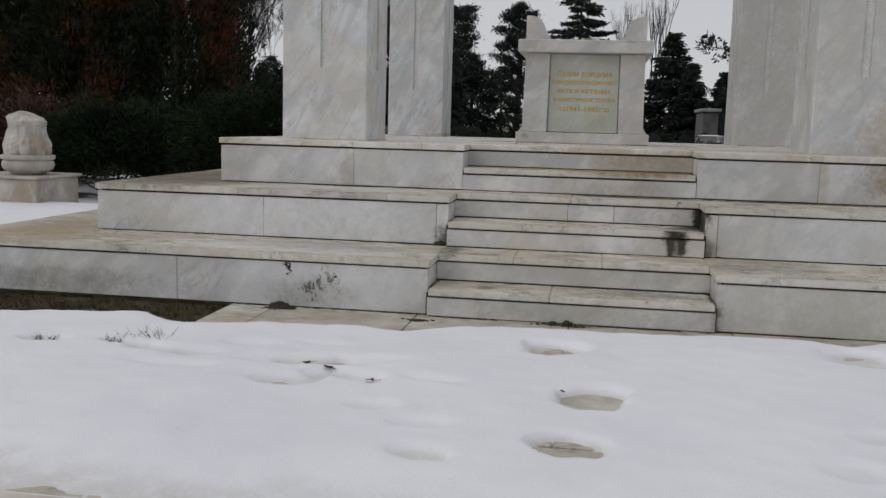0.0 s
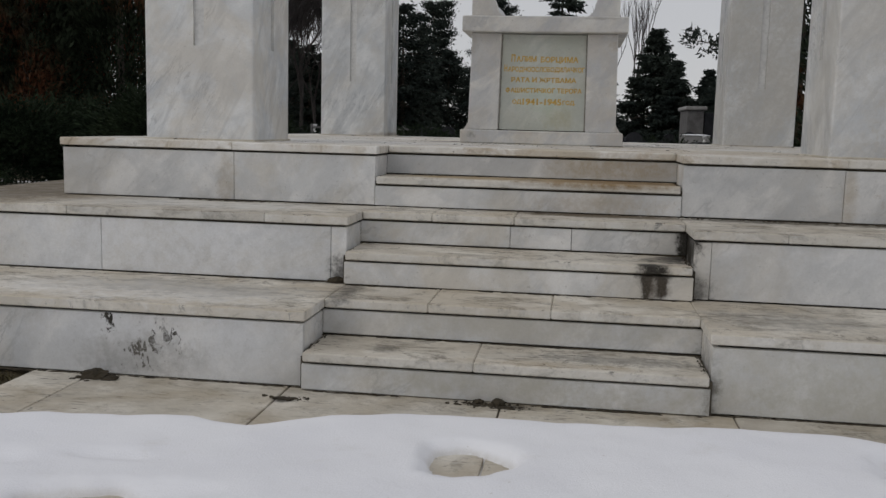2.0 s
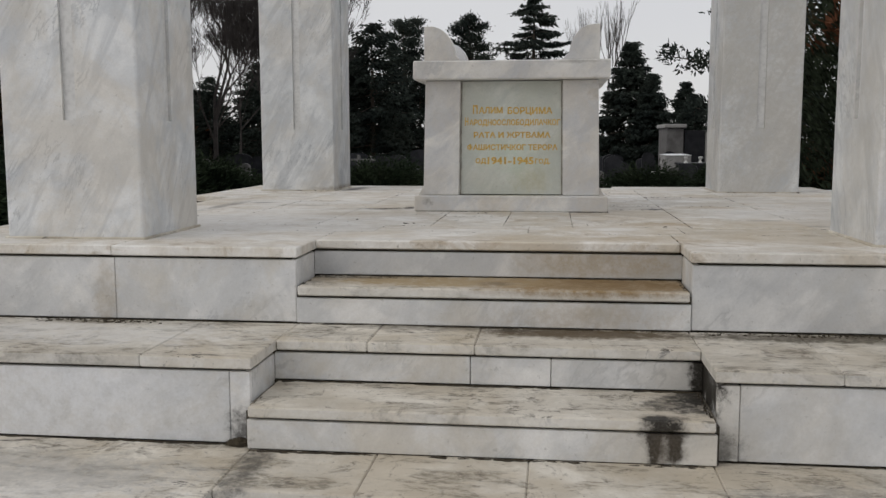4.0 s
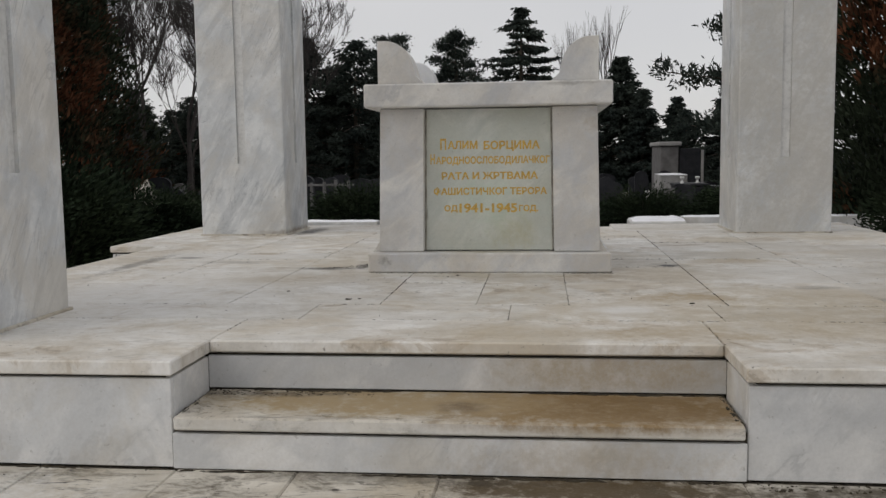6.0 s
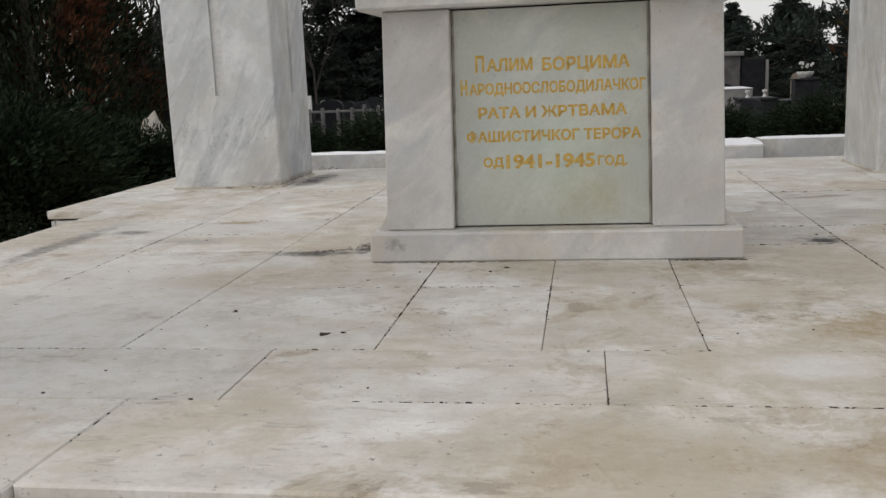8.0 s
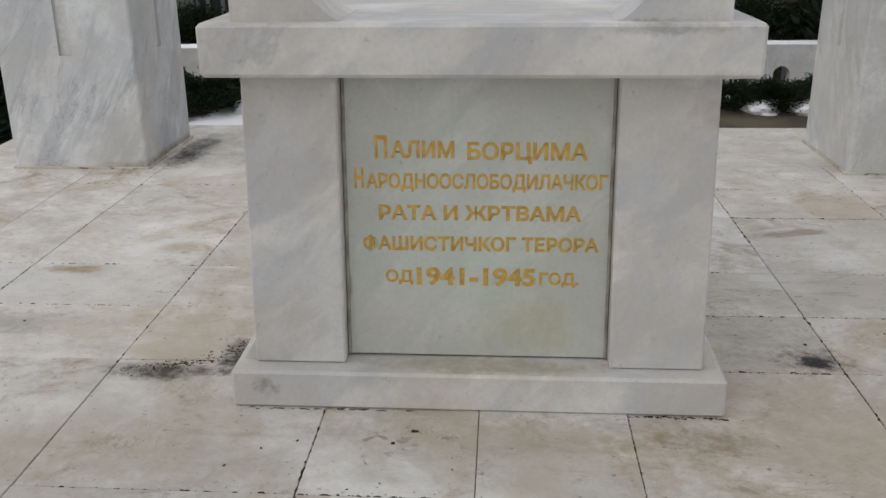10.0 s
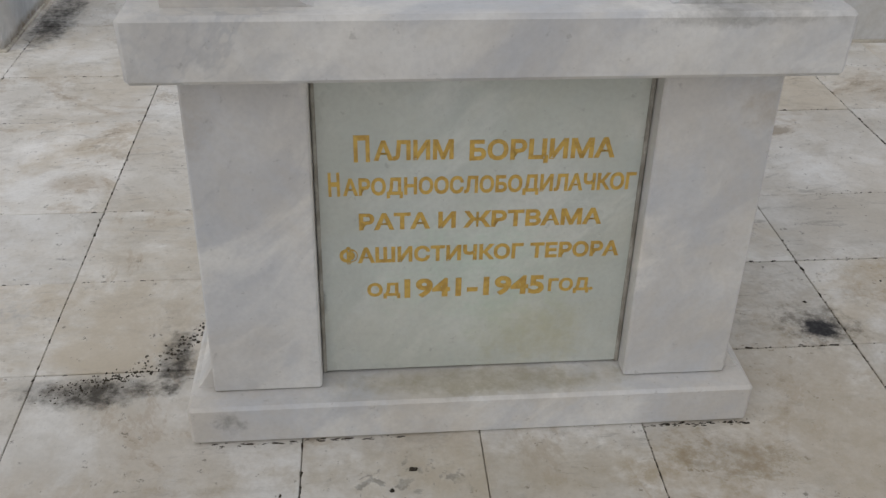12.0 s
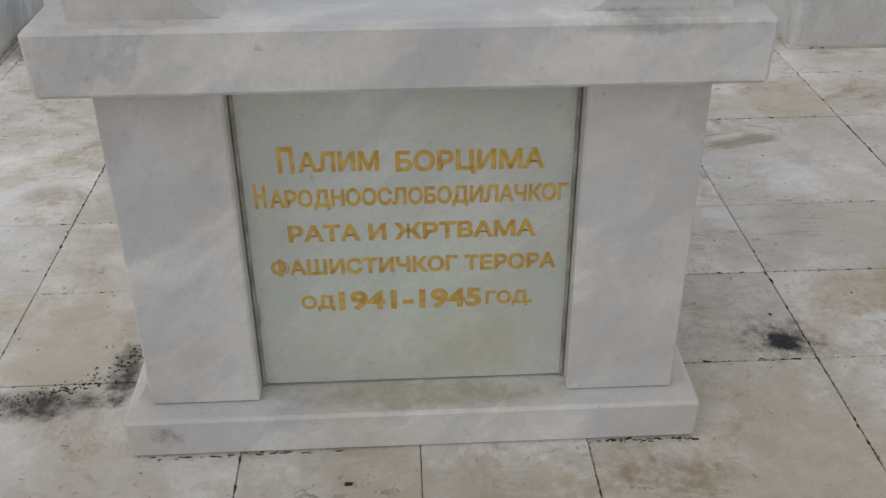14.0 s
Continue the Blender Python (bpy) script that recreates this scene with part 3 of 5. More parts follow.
def build_base():
    base = thing("monument_base", (CX, CY, 0), "stepped white marble base with stairs on its sides, stained and weathered", "monument base", kind="structure")
    def core(*size):
        part("core_block", box(*size), M_JOINT, base)
        x0, x1, y0, y1, _, top = size
        part("mortar_bed", box(x0 + 0.012, x1 - 0.012, y0 + 0.012, y1 - 0.012, top, top + 0.024), M_GROUT, base)

    for k in (1, 2, 3):
        z0, z1 = 2 * R * (k - 1) - 0.05, 2 * R * k - 0.03
        e, h, o = EVEN[k] - 0.04, HALF[k] - 0.028, ODD[k] - 0.04
        core(CX - e, CX + e, CY - e, CY + e, z0, z1)
        for sx in (-1, 1):
            for sy in (-1, 1):
                xs, ys = sorted((CX + sx * 0.957, CX + sx * (h + EXT[k]))), sorted((CY + sy * 0.957, CY + sy * h))
                core(*xs, *ys, z0 + 0.001, z1 - 0.002)
        core(CX - 0.93, CX + 0.93, CY - o, CY + o, z0 + 0.002, z1 - R)
        core(CX - o, CX + o, CY - 0.93, CY + 0.93, z0 + 0.003, z1 - R - 0.002)
    rng = random.Random(2)

    def lay(name, turn, u0, u1, v0, v1, z0, z1, material, gap=0.0022, bevel=0.003):
        """A slab in the frame of one side: u along it, v outwards from the middle."""
        u, v, z = (u0 + u1) / 2, (v0 + v1) / 2, (z0 + z1) / 2
        wobble = rng.uniform(-0.0012, 0.0012)
        at = Vector((CX, CY, 0)) + turn @ Vector((u, -v, z + wobble))
        piece(name, base, (u1 - u0 - gap, v1 - v0 - gap, z1 - z0), at, turn.to_4x4(), material, bevel)

    for side in range(4):
        turn = Matrix.Rotation(radians(90 * side), 3, "Z")
        full = side % 2 == 0
        for k in (1, 2, 3):
            zb, zt, h = 2 * R * (k - 1), 2 * R * k, HALF[k]
            inner = HALF[k + 1]
            hu, hv = (h + EXT[k], h) if full else (h, h + EXT[k])
            inner_v = inner if full else inner + EXT[k + 1]
            for s in (-1, 1):
                breaks = [*FACE_BREAKS[k][:-1], hu if full else hu - 0.028]
                for a, b in zip(breaks, breaks[1:]):
                    u0, u1 = sorted((s * a, s * b))
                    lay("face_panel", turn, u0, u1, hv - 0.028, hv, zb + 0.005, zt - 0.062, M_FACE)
                u0, u1 = sorted((s * 0.922, s * 0.955))
                lay("side_panel", turn, u0, u1, EVEN[k] - 0.02, hv - 0.03, zb + 0.005, zt - 0.062, M_FACE)
                breaks = [*COPE_BREAKS[k], (hu + 0.014) if full else inner]
                for a, b in zip(breaks, breaks[1:]):
                    u0, u1 = sorted((s * a, s * b))
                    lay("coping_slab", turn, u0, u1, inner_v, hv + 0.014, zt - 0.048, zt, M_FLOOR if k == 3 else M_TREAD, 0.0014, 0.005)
            # steps between the wings
            zr = zb + R
            for a, b in zip(ODD_BREAKS[k], ODD_BREAKS[k][1:]):
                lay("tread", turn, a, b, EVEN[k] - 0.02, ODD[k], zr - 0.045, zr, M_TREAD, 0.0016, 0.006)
            lay("riser", turn, -0.921, 0.921, ODD[k] - 0.038, ODD[k] - 0.014, zb + 0.005, zr - 0.058, M_FACE)
            for a, b in zip(EVEN_BREAKS[k], EVEN_BREAKS[k][1:]):
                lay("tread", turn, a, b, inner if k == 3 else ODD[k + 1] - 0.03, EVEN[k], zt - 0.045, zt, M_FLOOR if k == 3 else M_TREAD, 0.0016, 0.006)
            for a, b in zip((-0.9245, -0.055, 0.29, 0.9245) if k == 2 else (-0.9245, 0.9245), (-0.055, 0.29, 0.9245) if k == 2 else (0.9245,)):
                lay("riser", turn, a, b, EVEN[k] - 0.038, EVEN[k] - 0.014, zr + 0.005, zt - 0.058, M_FACE, 0.003)

    floor = thing("floor", (CX, CY, TOP - 0.04), "marble slab floor of the monument platform, stained", "floor", kind="structure")
    part("grout_bed", box(-2.235, 2.235, 7.680, 12.02, TOP - 0.04, TOP - 0.0045), M_GROUT, floor, "dirty grout between the tiles")
    xs = (-2.165, -1.80, -1.13, -0.43, 0.0, 0.406, 1.085, 1.765, 2.165)
    ys = (8.065, 8.765, 9.445, 9.857, 10.26, 10.945, 11.40, 11.72, 12.015)
    xs2 = (-2.165, -1.5, -0.70, 0.155, 1.0, 1.7, 2.165)

    def tile(x0, x1, y0, y1):
        lift = rng.uniform(-0.0015, 0.0015)
        turn = Matrix.Rotation(rng.uniform(-0.0012, 0.0012), 4, "X") @ Matrix.Rotation(rng.uniform(-0.0012, 0.0012), 4, "Y")
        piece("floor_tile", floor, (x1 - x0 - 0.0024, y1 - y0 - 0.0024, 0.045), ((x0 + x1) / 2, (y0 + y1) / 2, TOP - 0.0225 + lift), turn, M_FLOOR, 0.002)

    for a, b in zip(xs2, xs2[1:]):
        tile(a, b, 7.685, 8.065)
    for j, (c0, c1) in enumerate(zip(ys, ys[1:])):
        for a, b in zip(xs, xs[1:]):
            tile(a, b, c0, c1)


# ---------------------------------------------------------------- pillars
def pillar():
    """A square marble pillar, clad in corner pieces that leave an upright groove in each face."""
    s, g, low, high = 0.370, 0.036, 0.61, 4.9
    ob = thing("marble_pillar", (0, 0, 0), "tall square white marble pillar with grey veins and an upright groove in each face", "pillar", "pillars round the altar")
    bm = bmesh.new()
    c, e, d = 0.014, s, s - 0.020
    # outline of a quarter, from the middle of one face round the corner to the next
    plain_q = [(g, -e), (e - c, -e), (e - 0.3 * c, -e + 0.3 * c), (e, -e + c), (e, -g)]
    cut_q = [(g, -d), *plain_q, (d, -g)]
    for quarter, z0, z1 in ((plain_q, 0.0, low), (cut_q, low, high)):
        loop = []
        for a in range(4):
            m = Matrix.Rotation(radians(90 * a), 3, "Z")
            loop += [m @ Vector((px, py, 0)) for px, py in quarter]
        rings = [[bm.verts.new((q.x, q.y, z)) for q in loop] for z in (z0, z1)]
        for k in range(len(loop)):
            w = (k + 1) % len(loop)
            bm.faces.new((rings[0][k], rings[0][w], rings[1][w], rings[1][k]))
        bm.faces.new(rings[1])
    part("shaft", bm, M_PILLAR, ob)
    for a in range(4):
        bm = box(-g + 0.001, g - 0.001, -d - 0.003, -d + 0.01, low + 0.001, high - 0.01)
        bm.transform(Matrix.Rotation(radians(90 * a), 4, "Z"))
        part("groove_strip", bm, M_GROOVE, ob, "dusty recessed strip")
    part("cap_block", box(-s - 0.01, s + 0.01, -s - 0.01, s + 0.01, high, high + 0.2, 0.01), M_PILLAR, ob)
    part("mortar_bed", box(-s - 0.012, s + 0.012, -s - 0.012, s + 0.012, -0.02, 0.012, 0.004), M_PAVE, ob, "dirty mortar bed")
    return ob


# ---------------------------------------------------------------- altar
def horn():
    """A corner ornament: full height at the outer corner, falling in a curve to both inner sides."""
    size, top, n = 0.275, 0.240, 22
    bm = bmesh.new()

    def fall(u):
        # full height, then a rounded shoulder, then a foot that runs out
        if u < 0.04:
            return 1.0
        if u < 0.205:
            w = (u - 0.04) / 0.165
            return 0.24 + 0.76 * math.sqrt(max(0.0, 1 - w * w))
        w = (u - 0.205) / 0.07
        return 0.24 * max(0.0, 1 - w) ** 1.6

    grid = [[bm.verts.new((i * size / n, j * size / n, top * max(0.004, min(fall(i * size / n), fall(j * size / n))))) for j in range(n + 1)] for i in range(n + 1)]
    for i in range(n):
        for j in range(n):
            bm.faces.new((grid[i][j], grid[i + 1][j], grid[i + 1][j + 1], grid[i][j + 1]))
    rim = [e for e in bm.edges if e.is_boundary]
    low = [v for f in bmesh.ops.extrude_edge_only(bm, edges=rim)["geom"] if isinstance(f, bmesh.types.BMVert) for v in (f,)]
    for v in low:
        v.co.z = 0.0
    bmesh.ops.recalc_face_normals(bm, faces=bm.faces)
    for f in bm.faces:
        f.smooth = False
    return bm


def tapered(x0, x1, y0, y1, z0, z1, lean, bevel=0.005):
    """A block whose upper end is drawn in by lean on all sides of the altar's axis."""
    bm = box(x0, x1, y0, y1, z0, z1, bevel)
    for v in bm.verts:
        k = (v.co.z - z0) / (z1 - z0)
        v.co.x += (AX - v.co.x) / 0.62 * lean * k
        v.co.y += (CY - v.co.y) / 0.62 * lean * k
    return bm


AX = -0.011


def build_altar():
    ob = thing("memorial_altar", (AX, CY, TOP), "white marble memorial altar with horned corners and a gilt inscription", "altar")
    b = 0.680
    part("plinth", box(AX - b, AX + b, CY - b, CY + b, TOP, TOP + 0.112, 0.008), M_ALTAR, ob)
    z0, z1, h, w = TOP + 0.112, 2.021, 0.622, 0.255
    for sx in (-1, 1):
        for sy in (-1, 1):
            xs = sorted((AX + sx * h, AX + sx * (h - w)))
            ys = sorted((CY + sy * h, CY + sy * (h - w)))
            part("corner_pier", tapered(*xs, *ys, z0 + 0.001, z1 - 0.002, 0.016), M_ALTAR, ob)
    d = h - 0.055
    part("inner_core", tapered(AX - d + 0.03, AX + d - 0.03, CY - d + 0.03, CY + d - 0.03, z0, z1 - 0.004, 0.016), M_JOINT, ob)
    for a in range(4):
        bm = tapered(AX - h + w + 0.002, AX + h - w - 0.002, CY - d, CY - d + 0.03, z0 + 0.006, z1 - 0.006, 0.016, 0.002)
        bm.transform(Matrix.Translation((AX, CY, 0)) @ Matrix.Rotation(radians(90 * a), 4, "Z") @ Matrix.Translation((-AX, -CY, 0)))
        panel = part("plaque", bm, M_PANEL, ob, "pale greenish marble plaque")
        if a == 0:
            front = panel
        for s in (-1, 1):
            x = AX + s * (h - w - 0.006)
            bm = tapered(x - 0.0045, x + 0.0045, CY - d - 0.007, CY - d + 0.004, z0 + 0.007, z1 - 0.008, 0.016, 0.002)
            bm.transform(Matrix.Translation((AX, CY, 0)) @ Matrix.Rotation(radians(90 * a), 4, "Z") @ Matrix.Translation((-AX, -CY, 0)))
            part("mortar_fillet", bm, M_FILLET, ob, "grey mortar fillet beside the plaque")
    # sloping fillets at the foot of the flanks
    for s in (-1, 1):
        bm = bmesh.new()
        y0, y1 = CY - h + 0.02, CY + h - 0.02
        prof = [(h - 0.012, z0), (h + 0.042, z0), (h + 0.030, z0 + 0.012), (h - 0.012, z0 + 0.085)]
        rings = [[bm.verts.new((AX + s * px, y, pz)) for px, pz in prof] for y in (y0, y1)]
        for k in range(4):
            bm.faces.new((rings[0][k], rings[0][(k + 1) % 4], rings[1][(k + 1) % 4], rings[1][k]))
        bm.faces.new(rings[0]), bm.faces.new(rings[1])
        bmesh.ops.recalc_face_normals(bm, faces=bm.faces)
        part("foot_fillet", bm, M_ALTAR, ob)
    t = 0.684
    part("top_slab", box(AX - t, AX + t, CY - t - 0.004, CY + t + 0.004, 2.021, 2.152, 0.009), M_ALTAR, ob)
    for sx in (-1, 1):
        for sy in (-1, 1):
            bm = horn()
            bm.transform(Matrix.Translation((AX + sx * 0.610, CY + sy * 0.635, 2.152)) @ Matrix.Diagonal((-sx, -sy, 1, 1)))
            bmesh.ops.recalc_face_normals(bm, faces=bm.faces)
            part("horn", bm, M_ALTAR, ob)
    return front


def letters(body, height, x0, x1, z, lean_y, parent):
    """One run of gilt letters, fitted between x0 and x1 on the plaque."""
    cu = bpy.data.curves.new("inscription", "FONT")
    cu.body, cu.size, cu.extrude, cu.bevel_depth, cu.bevel_resolution = body, 1.0, 0.01, 0.036, 0
    tmp = new("tmp_text", cu)
    bpy.context.view_layer.update()
    me = bpy.data.meshes.new_from_object(tmp.evaluated_get(bpy.context.evaluated_depsgraph_get()))
    bpy.data.objects.remove(tmp)
    co = np.zeros(len(me.vertices) * 3)
    me.vertices.foreach_get("co", co)
    co = co.reshape(-1, 3)
    lo, hi = co.min(0), co.max(0)
    cap = 0.66
    out = np.zeros_like(co)
    out[:, 0] = x0 + (co[:, 0] - lo[0]) / (hi[0] - lo[0]) * (x1 - x0)
    out[:, 2] = z + co[:, 1] / cap * height
    out[:, 1] = lean_y(out[:, 2]) - 0.0016 * (co[:, 2] > 0) + 0.003 * (co[:, 2] <= 0)
    me.vertices.foreach_set("co", out.ravel())
    bm = bmesh.new()
    bm.from_mesh(me)
    bpy.data.meshes.remove(me)
    bmesh.ops.remove_doubles(bm, verts=bm.verts, dist=0.00002)
    todo = set(bm.verts)
    while todo:
        seed = todo.pop()
        island, stack = {seed}, [seed]
        while stack:
            for e in stack.pop().link_edges:
                for w in e.verts:
                    if w in todo:
                        todo.discard(w)
                        island.add(w)
                        stack.append(w)
        one, idx = bmesh.new(), {}
        for w in island:
            idx[w] = one.verts.new(w.co)
        for f in {f for w in island for f in w.link_faces}:
            one.faces.new([idx[w] for w in f.verts])
        part("letter", one, M_GOLD, parent, "gilt letter cut into the plaque")
    bm.free()


# ---------------------------------------------------------------- urn with a stone flame
def build_urn(x, y):
    ped = thing("urn_pedestal", (x, y, -0.035), "low square pale stone pedestal beside the steps, partly wet", "pedestal")
    part("block", box(x - 0.62, x + 0.36, y - 0.40, y + 0.62, -0.04, 0.40, 0.012), M_URN, ped)
    part("cap", box(x - 0.66, x + 0.40, y - 0.44, y + 0.66, 0.40, 0.44, 0.01), M_URN, ped)
    urn = thing("stone_flame_urn", (x, y, 0.44), "round stone bowl with a rough carved stone flame", "urn")
    bm = lathe([(0.20, 0.44), (0.22, 0.46), (0.25, 0.475), (0.315, 0.52), (0.335, 0.57), (0.325, 0.62), (0.30, 0.635), (0.335, 0.645), (0.345, 0.66), (0.345, 0.695), (0.33, 0.705), (0.1, 0.71)])
    bm.transform(Matrix.Translation((x, y, 0)))
    for f in bm.faces:
        f.smooth = True
    part("bowl", bm, M_URN, urn)
    rng, n, rows = random.Random(4), 40, 18
    bm = bmesh.new()
    rings = []
    for j in range(rows):
        v = j / (rows - 1)
        r = 0.250 * (1.02 - 0.04 * v + 0.07 * math.sin(7.5 * v)) * (1 - max(0, (v - 0.80) / 0.20) ** 3 * 0.55)
        ring = []
        for k in range(n):
            a = 2 * math.pi * k / n
            flute = 1 + 0.26 * abs(math.sin(a * 4.5 + 0.5 * v * v)) ** 0.55 * (1 - 0.5 * v) - 0.12 + 0.04 * math.sin(a * 15 + v * 7 + 1) + rng.uniform(-0.022, 0.022)
            chip = 1 + 0.09 * noise.noise((math.cos(a) * 3, math.sin(a) * 3, v * 5))
            z = 0.70 + 0.59 * v - 0.07 * v * (1 + math.cos(a + 0.4)) * 0.6
            ring.append(bm.verts.new((x + r * flute * chip * math.cos(a), y + r * flute * chip * math.sin(a), z)))
        rings.append(ring)
    for a, b in zip(rings, rings[1:]):
        for k in range(n):
            bm.faces.new((a[k], a[(k + 1) % n], b[(k + 1) % n], b[k]))
    bm.faces.new(rings[-1])
    part("flame", bm, M_URN, urn, "rough fluted carved flame")


# ---------------------------------------------------------------- snow
def smooth(e0, e1, v):
    t = np.clip((v - e0) / (e1 - e0), 0, 1)
    return t * t * (3 - 2 * t)


def wavy(x, y, seed, scales=((0.9, 1.0), (2.3, 0.5), (5.1, 0.25), (11.0, 0.12))):
    rng = np.random.RandomState(seed)
    out = np.zeros_like(x)
    for s, amp in scales:
        for _ in range(5):
            a, ph = rng.uniform(0, 2 * np.pi, 2)
            out += amp / 5 * np.sin(s * 2 * (np.cos(a) * x + np.sin(a) * y) + ph)
    return out


PRINTS = ((-0.04, 4.52, 0.155, 0.17, 1), (0.165, 3.64, 0.158, 0.175, 1), (0.075, 2.97, 0.145, 0.115, 1), (-1.27, 3.57, 0.16, 0.09, 0.7), (-0.47, 2.75, 0.11, 0.07, 0.35),
          (-0.52, 3.09, 0.12, 0.07, 0), (1.12, 2.93, 0.12, 0.10, 0), (1.35, 3.34, 0.12, 0.08, 0), (-2.05, 3.97, 0.24, 0.07, 0.85), (-1.05, 3.72, 0.20, 0.07, 0.55),
          (-1.5, 3.9, 0.16, 0.08, 0), (-0.80, 3.3, 0.12, 0.06, 0), (-1.0, 4.03, 0.18, 0.07, 0), (-1.7, 4.2, 0.16, 0.06, 0), (-2.8, 4.02, 0.13, 0.05, 1), (-2.35, 4.06, 0.12, 0.04, 1),
          (-1.3, 4.3, 0.15, 0.05, 0), (-1.22, 3.95, 0.20, 0.11, 0.65), (-0.6, 3.75, 0.14, 0.05, 0), (1.8, 2.9, 0.16, 0.09, 0), (1.6, 4.75, 0.18, 0.2, 0.6), (-1.9, 3.7, 0.2, 0.06, 0))


def build_snow():
    x0, x1, y0, y1, d = -13.0, 7.0, 1.5, 12.0, 0.025
    gx, gy = np.meshgrid(np.arange(x0, x1, d), np.arange(y0, y1, d), indexing="ij")
    wob = wavy(gx, gy, 3)
    back = np.interp(gx[:, 0], (-6, -3.5, -2.6, -2.25, -1.9, -1.2, -0.95, -0.65, -0.35, 0.4, 1.0, 1.65, 1.9, 3), (4.7, 4.72, 4.88, 4.66, 4.72, 4.86, 4.82, 4.97, 5.09, 5.13, 5.18, 5.12, 5.3, 5.35))[:, None]
    front = np.interp(gx[:, 0], (-6, -2, -1.3, -0.5, 0.1, 1, 3), (2.32, 2.18, 2.08, 1.96, 1.82, 1.7, 1.65))[:, None]
    h = 0.050 * smooth(0.0, 0.75, gy - front + 0.08 * wob + 0.06 * wavy(gx, gy, 21, ((4.0, 1.0), (9.0, 0.7), (17.0, 0.5)))) * smooth(-0.02, 0.13, back - gy + 0.035 * wavy(gx, gy, 8))
    h = h * (1 + 0.22 * wavy(gx, gy, 5)) + 0.010 * wavy(gx, gy, 6, ((3.0, 1.0), (7.0, 0.7), (16.0, 0.35)))
    # the drift beyond the left flank
    left = 0.10 * smooth(0.0, 0.4, -5.25 - gx + 0.12 * wavy(gx, gy, 9)) * smooth(0.0, 0.5, gy - 5.2) * smooth(0.0, 0.8, 11.6 - gy)
    h = np.maximum(h, left * (1 + 0.2 * wob))
    h = np.where(gy > back, np.where(left > 0.004, left, -0.05), h)
    for px, py, rx, ry, melt in PRINTS:
        q = np.sqrt(((gx - px) / rx) ** 2 + ((gy - py) / ry) ** 2) + 0.20 * wavy(gx, gy, 11, ((5.0, 1.0), (12.0, 0.9), (23.0, 0.6)))
        h = h - (0.022 + 0.046 * melt) * smooth(1.45 - 0.18 * melt, 0.50 + 0.28 * melt, q)
    h -= 0.006
    h = np.maximum(h, -0.06)
    n, m = gx.shape
    verts = np.stack([gx, gy, h], -1).reshape(-1, 3)
    idx = np.arange(n * m).reshape(n, m)
    quads = np.stack([idx[:-1, :-1], idx[1:, :-1], idx[1:, 1:], idx[:-1, 1:]], -1).reshape(-1, 4)
    keep = (verts[quads][:, :, 2] > -0.045).any(1)
    inside = (np.abs(verts[quads][:, :, 0].mean(1)) < 4.43) & (verts[quads][:, :, 1].mean(1) > 5.42)
    me = raw_mesh("snow", verts, quads[keep & ~inside], M_SNOW)
    me.polygons.foreach_set("use_smooth", np.ones(len(me.polygons), dtype=bool))
    ob = new("snow", me)
    tagged(ob, "old melting snow with footprints and dirty edges", "snow", kind="stuff")


def build_earth():
    """The bare strip of soil along the foot of the left wing."""
    gx, gy = np.meshgrid(np.arange(-9.0, -2.27, 0.05), np.arange(4.3, 5.45, 0.05), indexing="ij")
    h = -0.026 + 0.012 * wavy(gx, gy, 31, ((6.0, 1.0), (14.0, 0.8)))
    n, m = gx.shape
    idx = np.arange(n * m).reshape(n, m)
    quads = np.stack([idx[:-1, :-1], idx[1:, :-1], idx[1:, 1:], idx[:-1, 1:]], -1).reshape(-1, 4)
    ob = new("ground_strip", raw_mesh("ground_strip", np.stack([gx, gy, h], -1).reshape(-1, 3), quads, M_EARTH))
    tagged(ob, "bare dark brown soil along the marble base", "soil", kind="structure")


def build_grass():
    """Dry tufts in the bare strip before the left wing."""
    rng = np.random.RandomState(7)
    verts, faces = [], []
    spots = [(rng.uniform(-5.2, -2.3), rng.uniform(4.75, 5.36), 1.0, -0.03) for _ in range(1500)]
    spots += [(-2.25 + rng.normal(0, 0.07), 4.15 + rng.normal(0, 0.05), 2.0, 0.02) for _ in range(7)] + [(-2.42 + rng.normal(0, 0.05), 4.08 + rng.normal(0, 0.03), 1.3, 0.02) for _ in range(6)] + [(-2.87 + rng.normal(0, 0.06), 4.07 + rng.normal(0, 0.02), 1.0, 0.01) for _ in range(8)]
    for x, y, s, low in spots:
        for _ in range(6):
            a, l, w = rng.uniform(0, 6.28), rng.uniform(0.02, 0.06) * s, 0.0028
            tip = (x + math.cos(a) * l * 0.8, y + math.sin(a) * l * 0.8, l * rng.uniform(0.15, 0.8) + low + 0.018)
            k = len(verts)
            verts += [(x - w * math.sin(a), y + w * math.cos(a), low), (x + w * math.sin(a), y - w * math.cos(a), low), tip]
            faces.append((k, k + 1, k + 2))
    ob = new("dry_grass", raw_mesh("dry_grass", np.array(verts), faces, M_GRASS))
    tagged(ob, "dry brown grass in a bare strip of earth", "grass", kind="stuff")


